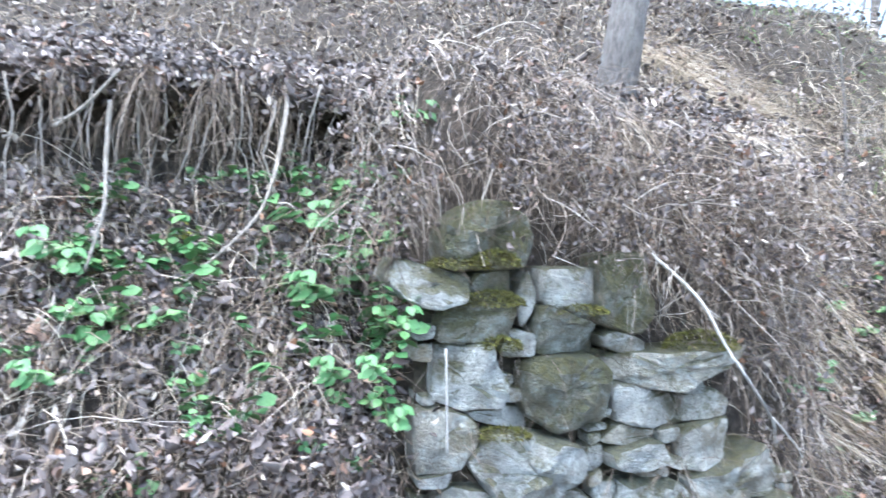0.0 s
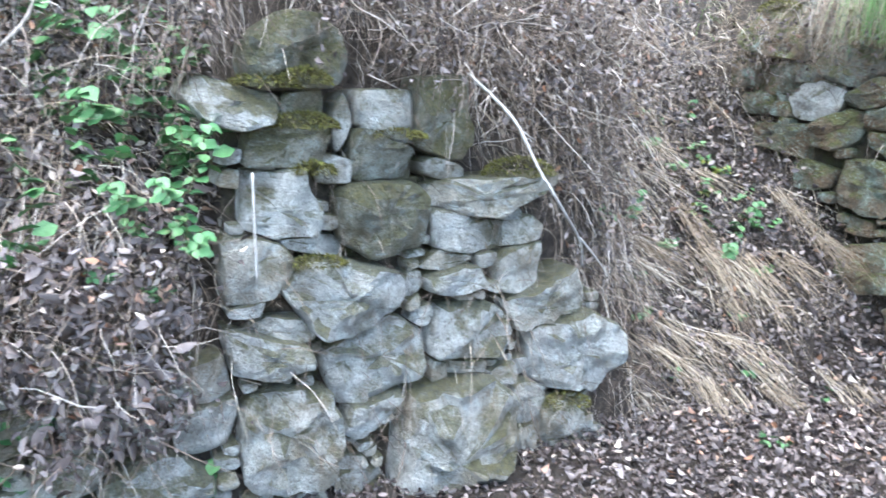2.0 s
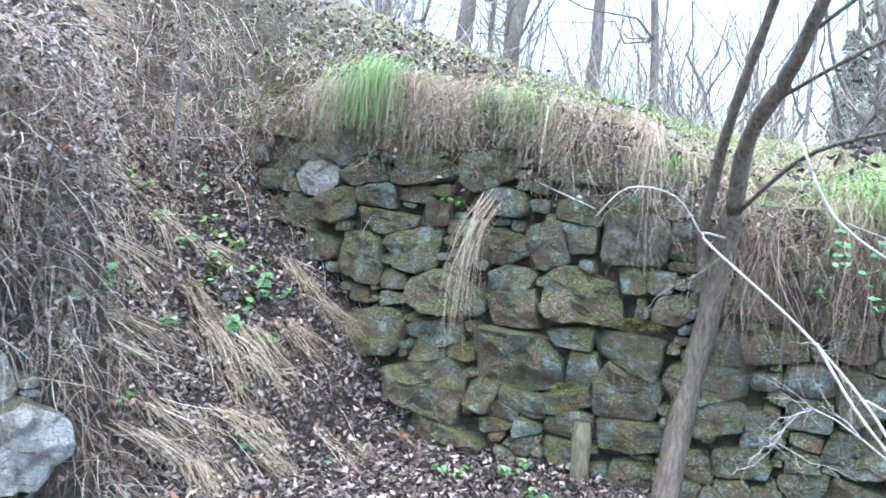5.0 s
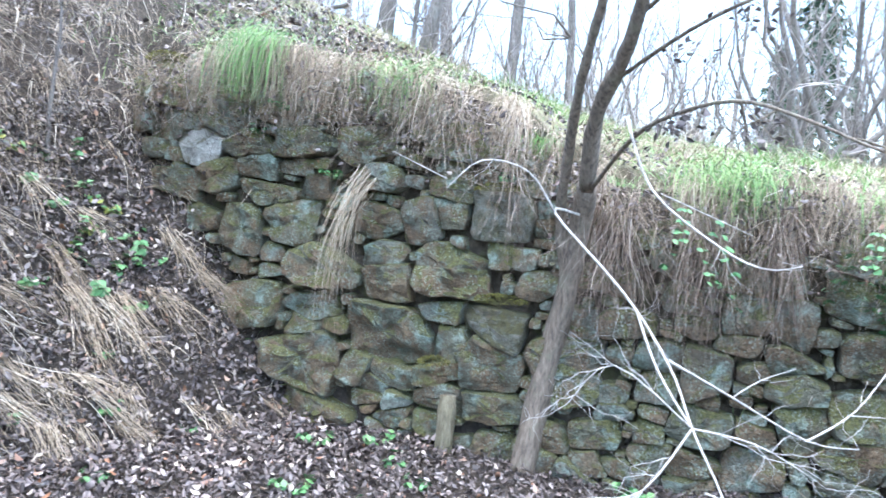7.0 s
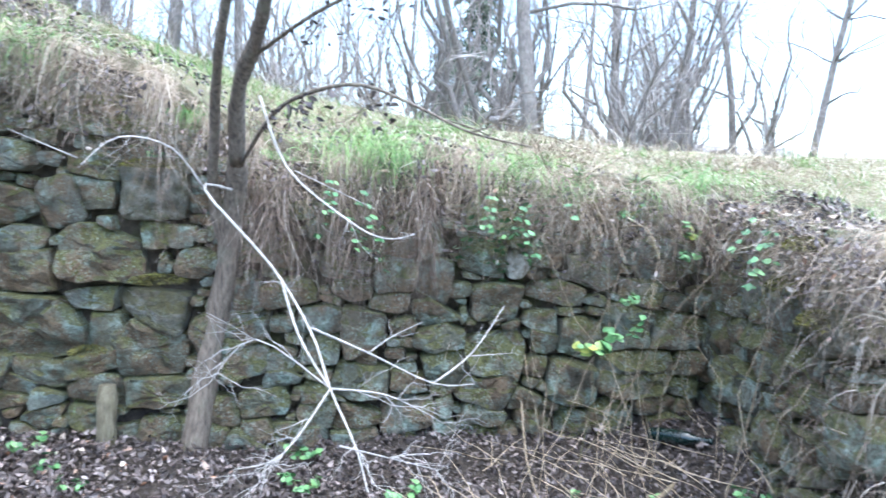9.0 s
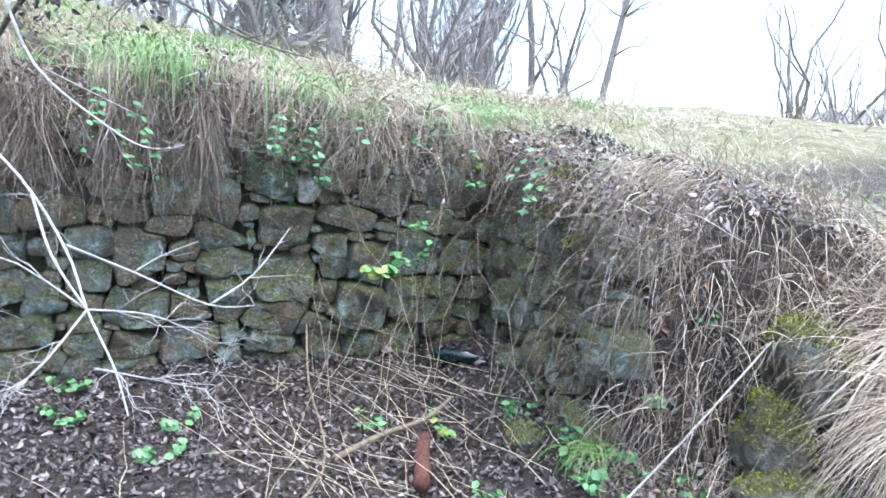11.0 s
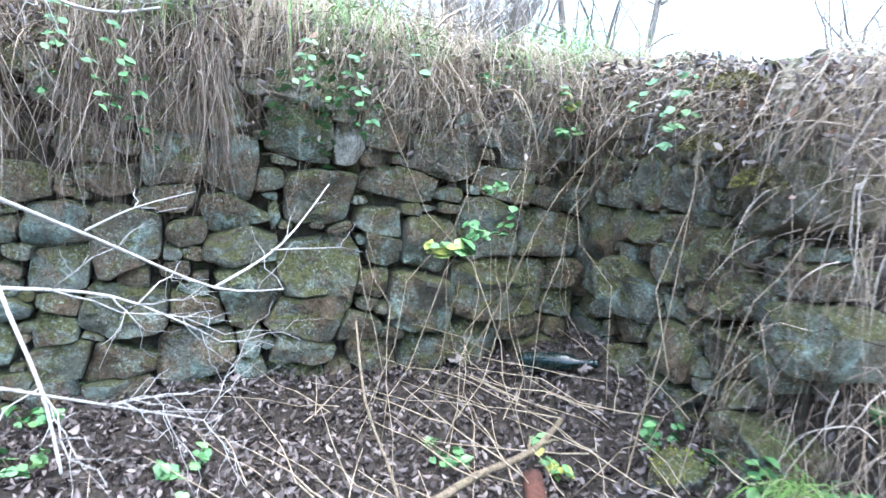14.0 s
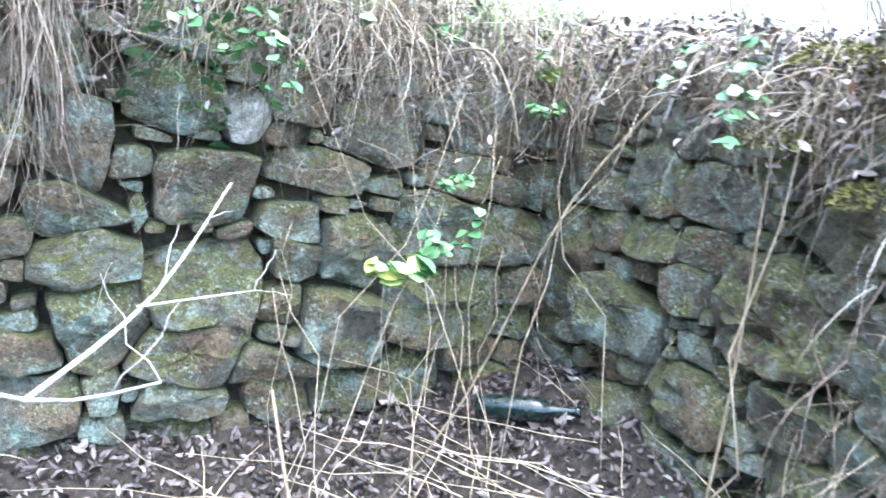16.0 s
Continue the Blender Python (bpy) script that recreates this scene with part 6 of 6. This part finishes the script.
stick("thin bent bramble cane over the corner", [(5.3, 0.15, 1.3), (5.15, 0.0, 1.32), (5.08, -0.08, 1.2), (5.06, -0.12, 1.05)], 0.005, 0.003, DEADWOOD, 2)
stick("long bare cane across the wall corner", [(4.5, 0.25, 0.1), (4.55, 0.0, 0.5), (4.65, -0.2, 0.95), (4.85, -0.5, 1.3)], 0.003, 0.002, DEADWOOD, 2)
stick("long grey cane leaning on the side wall", [(4.3, -0.45, 0.12), (4.45, -0.55, 0.6), (4.6, -0.62, 1.05), (4.75, -0.7, 1.4)], 0.0035, 0.002, DEADWOOD, 2)
stick("broken brown cane on the floor", [(3.3, 0.25, 0.06), (3.8, 0.1, 0.16), (4.2, 0.3, 0.34), (4.5, 0.42, 0.5)], 0.006, 0.004, DEADWOOD, 2)

stick("brown broken branch lying on the leaves", [(4.02, 0.12, 0.10), (4.25, -0.02, 0.13), (4.42, -0.18, 0.16), (4.62, -0.27, 0.2)], 0.014, 0.009, DEADWOOD, 2)
post = tagged(new("wooden_post"), "rotten weathered wooden post standing by the wall", "post")
verts, faces = tube([(4.14, 2.60, -0.08), (4.14, 2.60, 0.1), (4.145, 2.605, 0.24), (4.15, 2.61, 0.33)], [0.056, 0.054, 0.052, 0.044], 10)
for v in verts:
    v += Vector((noise.noise(v * 14), noise.noise(v * 14 + Vector((5, 0, 0))), 0.4 * noise.noise(v * 25))) * 0.014
mesh_object("shaft", verts, faces, bark_material("rotten_wood", (0.09, 0.075, 0.045), (0.24, 0.21, 0.14), (0.17, 0.16, 0.08)), False, post)


def turned(name, profile, sides, mat, parent):
    """A body of revolution along +x; profile is (x, radius) pairs."""
    verts, faces = [], []
    for x, r in profile:
        verts += [(x, r * math.cos(2 * math.pi * k / sides), r * math.sin(2 * math.pi * k / sides)) for k in range(sides)]
    for i in range(len(profile) - 1):
        b = i * sides
        faces += [(b + k, b + sides + k, b + sides + (k + 1) % sides, b + (k + 1) % sides) for k in range(sides)]
    faces.append(tuple(range(sides)))
    return mesh_object(name, verts, faces, mat, True, parent)


bottle = tagged(new("wine_bottle"), "large empty dark green glass wine bottle lying in the corner", "bottle")
turned("glass_body", [(0.006, 0.026), (0.0, 0.033), (0.004, 0.037), (0.03, 0.0385), (0.17, 0.0385), (0.195, 0.035), (0.215, 0.026), (0.235, 0.0175), (0.26, 0.0148), (0.31, 0.0142)], 28, GLASS, bottle)
turned("lip", [(0.300, 0.0165), (0.302, 0.0175), (0.312, 0.0175), (0.318, 0.016), (0.318, 0.010), (0.29, 0.0095)], 28, GLASS, bottle)
a, b = np.array([5.22, -0.10]), np.array([5.12, -0.42])
bottle.matrix_basis = pose(a[0], a[1], max(0.19, float(ground(5.2, -0.25)) + 0.04), 0, -8, math.degrees(math.atan2(b[1] - a[1], b[0] - a[0]))) @ Matrix.Scale(1.05, 4)

pipe = tagged(new("rusty_pipe"), "short rust-red crusted pipe lying in the litter", "pipe")
verts, faces = tube([(3.98, -0.25, 0.07), (4.1, -0.235, 0.075), (4.25, -0.21, 0.08), (4.40, -0.19, 0.085)], [0.032, 0.034, 0.033, 0.032], 14)
for v in verts:
    v += Vector((noise.noise(v * 40), noise.noise(v * 40 + Vector((7, 0, 0))), noise.noise(v * 40 + Vector((0, 7, 0))))) * 0.006
mesh_object("casing", verts, faces, RUSTY, True, pipe)

# ---------------------------------------------------------------- trees of the wood and the meadow's edge
def bare_tree(seed, height, radius, lean=0.03, label="bare leafless tree on the hillside"):
    """A leafless tree: tapered trunk, forking limbs, fine twigs."""
    global rand
    rand = random.Random(seed)
    ob = tagged(new("bare_tree"), label, "tree", "trees of the wood")
    pts, p, d = [], Vector((0, 0, -0.4)), Vector((rand.gauss(0, lean), rand.gauss(0, lean), 1))
    steps = 12
    for k in range(steps + 1):
        pts.append(p.copy())
        d = (d + Vector((rand.gauss(0, 0.05), rand.gauss(0, 0.05), 0.03))).normalized()
        p = p + d * (height + 0.4) / steps
    radii = [radius * (1.25 if k == 0 else 1 - 0.85 * k / steps) for k in range(steps + 1)]
    limbs_object("trunk", [(pts, radii)], BARK_FAR, 10, ob)
    limbs = []
    for _ in range(22):
        k = rand.randrange(2, steps)
        a, l = rand.uniform(0, 6.28), height * rand.uniform(0.10, 0.34)
        tip = Vector(pts[k]) + Vector((math.cos(a), math.sin(a), rand.uniform(0.1, 1.5))) * l * 0.7
        limbs.append(wavy(pts[k], tip, 0.32, 5, radii[k] * 0.36, radii[k] * 0.08, rand))
    tagged(limbs_object("limbs", limbs, BARK_FAR, 4, ob), kind="stuff")
    # fine twigs off every limb
    starts, ways = [], []
    for lp, _ in limbs:
        for _ in range(9):
            j = rand.randrange(1, len(lp))
            starts.append(tuple(Vector(lp[j - 1]).lerp(Vector(lp[j]), rand.random())))
            ways.append(tuple((Vector(lp[j]) - Vector(lp[j - 1])).normalized() + Vector((rand.gauss(0, 0.55), rand.gauss(0, 0.55), rand.gauss(0.2, 0.5)))))
    starts, ways = np.array(starts), np.array(ways)
    first = blades(starts, ways, rng.uniform(0.06, 0.13, len(starts)) * height, 0.0, radius * 0.16, 0.22, 3)
    mids = first[0].reshape(len(starts), 4, 2, 3).mean(axis=2)
    pick = np.arange(len(starts))
    second = blades(mids[pick, rng.integers(1, 4, len(pick))], ways[pick] + rng.normal(0, 0.7, (len(pick), 3)), rng.uniform(0.03, 0.07, len(pick)) * height, 0.0, radius * 0.09, 0.2, 2)
    tagged(quads_object("twigs", *joined(first, second), TWIG_FAR, ob), kind="stuff")
    return ob


def spruce(seed, height):
    """A spruce: straight trunk and drooping tiers of needled boughs with gaps."""
    r = random.Random(seed)
    ob = tagged(new("spruce_tree"), "dark green spruce standing beyond the meadow", "tree", "spruces beyond the meadow")
    limbs_object("trunk", [([(0, 0, -0.4), (0, 0, height * 0.5), (0.05, 0, height)], [height * 0.016, height * 0.01, 0.01])], BARK_FAR, 8, ob)
    roots, ways, lens = [], [], []
    for k in range(34):
        f = 0.08 + 0.92 * k / 34
        reach = height * 0.25 * (1 - f) ** 0.85 + 0.12
        for _ in range(8):
            if r.random() < 0.15:
                continue
            a, own = r.uniform(0, 6.28), reach * r.uniform(0.6, 1.1)
            for j in range(8):
                g = (j + 0.6) / 8 * own
                roots.append((math.cos(a) * g, math.sin(a) * g, f * height - g * 0.30 + r.gauss(0, 0.06)))
                ways.append((math.cos(a) + r.gauss(0, 1.0), math.sin(a) + r.gauss(0, 1.0), -0.35))
                lens.append(height * 0.045 * r.uniform(0.6, 1.2))
    tagged(quads_object("boughs", *blades(np.array(roots), np.array(ways), np.array(lens), 0.4, height * 0.020, 0.2, 2), NEEDLES, ob), kind="stuff")
    return ob


def bare_shrub(seed, height):
    """A leafless shrub: many stems from one stool that fork into fine twigs."""
    r = random.Random(seed)
    ob = tagged(new("bare_shrub"), "leafless many-stemmed grey shrub at the meadow's edge", "shrub", "shrubs at the wood's edge")
    stems = []
    for _ in range(9):
        a, l = r.uniform(0, 6.28), height * r.uniform(0.6, 1.0)
        stems.append(wavy((r.gauss(0, 0.12), r.gauss(0, 0.12), -0.2), (math.cos(a) * l * r.uniform(0.15, 0.65), math.sin(a) * l * r.uniform(0.15, 0.65), l), 0.3, 8, height * 0.012 * r.uniform(0.5, 1.2), height * 0.0015, r))
    limbs_object("stems", stems, BARK_FAR, 7, ob)
    starts, ways = [], []
    for sp, _ in stems:
        for _ in range(18):
            j = r.randrange(2, len(sp))
            starts.append(tuple(Vector(sp[j - 1]).lerp(Vector(sp[j]), r.random())))
            ways.append(tuple((Vector(sp[j]) - Vector(sp[j - 1])).normalized() + Vector((r.gauss(0, 0.6), r.gauss(0, 0.6), r.gauss(0.1, 0.4)))))
    starts, ways = np.array(starts), np.array(ways)
    first = blades(starts, ways, rng.uniform(0.12, 0.34, len(starts)) * height, 0.0, height * 0.004, 0.2, 4)
    mids = first[0].reshape(len(starts), 5, 2, 3).mean(axis=2)
    pick = np.tile(np.arange(len(starts)), 3)
    second = blades(mids[pick, rng.integers(1, 5, len(pick))], ways[pick] + rng.normal(0, 0.7, (len(pick), 3)), rng.uniform(0.05, 0.14, len(pick)) * height, 0.0, height * 0.0022, 0.2, 2)
    tagged(quads_object("twigs", *joined(first, second), TWIG_FAR, ob), kind="stuff")
    return ob


kinds = [bare_tree(21, 13, 0.13), bare_tree(22, 11, 0.095), bare_tree(23, 14, 0.14), bare_tree(24, 9, 0.07, 0.08), bare_tree(25, 12, 0.10, 0.06)]


def stand(ob, x, y, scale=1.0, turn=0.0, tilt=0.0, first=False):
    m = pose(x, y, float(ground(x, y)), tilt, 0, turn)
    made = ob if first else copy_thing(ob, m)
    made.matrix_basis = m @ Matrix.Scale(scale, 4)


stand(kinds[0], 1.02, 4.25, 0.85, 0, 0, True)
kinds[0].matrix_basis = kinds[0].matrix_basis @ pose(0, 0, 0, 0, 9, 0)
stand(kinds[1], 11.2, 2.3, 1.25, 40, 0, True)
stand(kinds[2], 7.6, 7.9, 0.85, 10, 0, True)
stand(kinds[3], 2.6, 4.75, 0.22, 10, 0, True)
stand(kinds[4], 15.5, 1.9, 1.0, 10, 0, True)
for k, x, y, s in ((0, 2.9, 8.8, 0.8), (4, 2.6, 7.2, 0.9), (1, 7.1, 6.5, 0.9), (4, 8.8, 6.6, 0.9), (2, 13.6, 12.8, 0.9), (3, 10.8, 10.3, 1.1), (4, 19.2, 1.1, 1.0), (3, 17.6, -0.2, 1.2), (1, 19.2, -1.7, 1.0), (0, 30.0, 5.6, 1.0), (3, 9.5, 6.0, 0.9), (3, 35.9, -11.5, 0.7), (2, 0.2, 6.6, 0.7), (1, -1.6, 6.2, 0.7)):
    stand(kinds[k], x, y, s, (k * 70 + x * 31) % 360)
rand2 = random.Random(77)
for _ in range(52):
    a = radians(rand2.uniform(8, 92))
    d = rand2.uniform(30 if a < 0.75 else 16, 62)
    x, y = 1.2 + math.cos(a) * d, -0.3 + math.sin(a) * d
    stand(kinds[rand2.randrange(5)], x, y, rand2.uniform(0.7, 1.15), rand2.uniform(0, 360))
for _ in range(22):
    a, d = radians(rand2.uniform(-50, 12)), rand2.uniform(30, 80)
    stand(kinds[rand2.choice((1, 3, 4))], 1.2 + math.cos(a) * d, -0.3 + math.sin(a) * d, rand2.uniform(0.4, 0.8), rand2.uniform(0, 360))
for _ in range(24):
    a, d = radians(rand2.uniform(2, 62)), rand2.uniform(11, 30)
    stand(kinds[rand2.choice((3, 3, 4))], 1.2 + math.cos(a) * d, -0.3 + math.sin(a) * d, rand2.uniform(0.28, 0.5), rand2.uniform(0, 360))
shrubs = [bare_shrub(51, 5.0), bare_shrub(52, 3.6)]
stand(shrubs[0], 15.2, 0.9, 1.0, 0, 0, True)
stand(shrubs[1], 16.6, -0.9, 1.0, 0, 0, True)
for _ in range(28):
    a, d = radians(rand2.uniform(3, 66)), rand2.uniform(10.5, 24)
    stand(shrubs[rand2.randrange(2)], 1.2 + math.cos(a) * d, -0.3 + math.sin(a) * d, rand2.uniform(0.55, 1.15), rand2.uniform(0, 360))
for _ in range(12):
    a, d = radians(rand2.uniform(-40, -17)), rand2.uniform(13, 26)
    stand(shrubs[rand2.randrange(2)], 1.2 + math.cos(a) * d, -0.3 + math.sin(a) * d, rand2.uniform(0.5, 0.9), rand2.uniform(0, 360))
firs = spruce(31, 11)
stand(firs, 42.0, 14.5, 1.25, 0, 0, True)
for x, y, s in ((47, 18.6, 0.9), (53, 16.0, 0.8)):
    stand(firs, x, y, s, x * 50)

# brushwood along the wood's edge
p, n = scatter(9000, 8, 34, -6, 26, lambda x, y, nz: np.where(np.hypot(x, y) > 13, 0.5, 0.0) * np.where(y > 0.1 * x - 1, 1, 0.35))
stuff("brushwood", blades(p, rng.normal(0, 0.4, p.shape) + np.array([0, 0, 1.0]), rng.uniform(0.8, 3.8, len(p)), rng.uniform(0, 0.35, len(p)), rng.uniform(0.006, 0.018, len(p)), 0.2, 5), TWIG_FAR, "bare grey brushwood at the edge of the wood", "shrubs")
p, n = scatter(2600, 9, 30, -16, -4, lambda x, y, nz: np.where((y < -0.33 * x), 0.8, 0.06))
stuff("thicket", blades(p, rng.normal(0, 0.35, p.shape) + np.array([0, 0, 1.0]), rng.uniform(0.8, 2.2, len(p)), rng.uniform(0, 0.3, len(p)), rng.uniform(0.005, 0.014, len(p)), 0.16, 5), TWIG_FAR, "bare grey thicket beyond the meadow", "shrubs")
p, n = scatter(5200, 4.5, 20, 3.5, 18, lambda x, y, nz: np.where((np.hypot(x - 3, y - 2) > 4.5) & (y > 0.45 * x - 0.5), 0.75, 0.0))
stuff("undergrowth", blades(p, rng.normal(0, 0.45, p.shape) + np.array([0, 0, 0.9]), rng.uniform(0.4, 2.4, len(p)), rng.uniform(0, 0.5, len(p)), rng.uniform(0.004, 0.011, len(p)), 0.22, 5), TWIG_FAR, "bare grey undergrowth on the wooded hillside", "shrubs")
# low wooded ridge on the horizon
arc = [(radians(-75 + 150 * k / 60), 0) for k in range(61)]
verts = []
for k, (a, _) in enumerate(arc):
    top = 13 + 7 * noise.noise(Vector((k * 0.17, 0, 0))) + 2.0 * noise.noise(Vector((k * 1.3, 3, 0)))
    c, s = math.cos(a), math.sin(a)
    verts += [(170 * c, 170 * s, -6), (185 * c, 185 * s, top), (260 * c, 260 * s, -6)]
faces = [f for k in range(60) for f in ((3 * k, 3 * k + 3, 3 * k + 4, 3 * k + 1), (3 * k + 1, 3 * k + 4, 3 * k + 5, 3 * k + 2))]
tagged(mesh_object("backdrop", verts, faces, RIDGE), "low wooded ridge on the horizon", "hill", kind="structure")
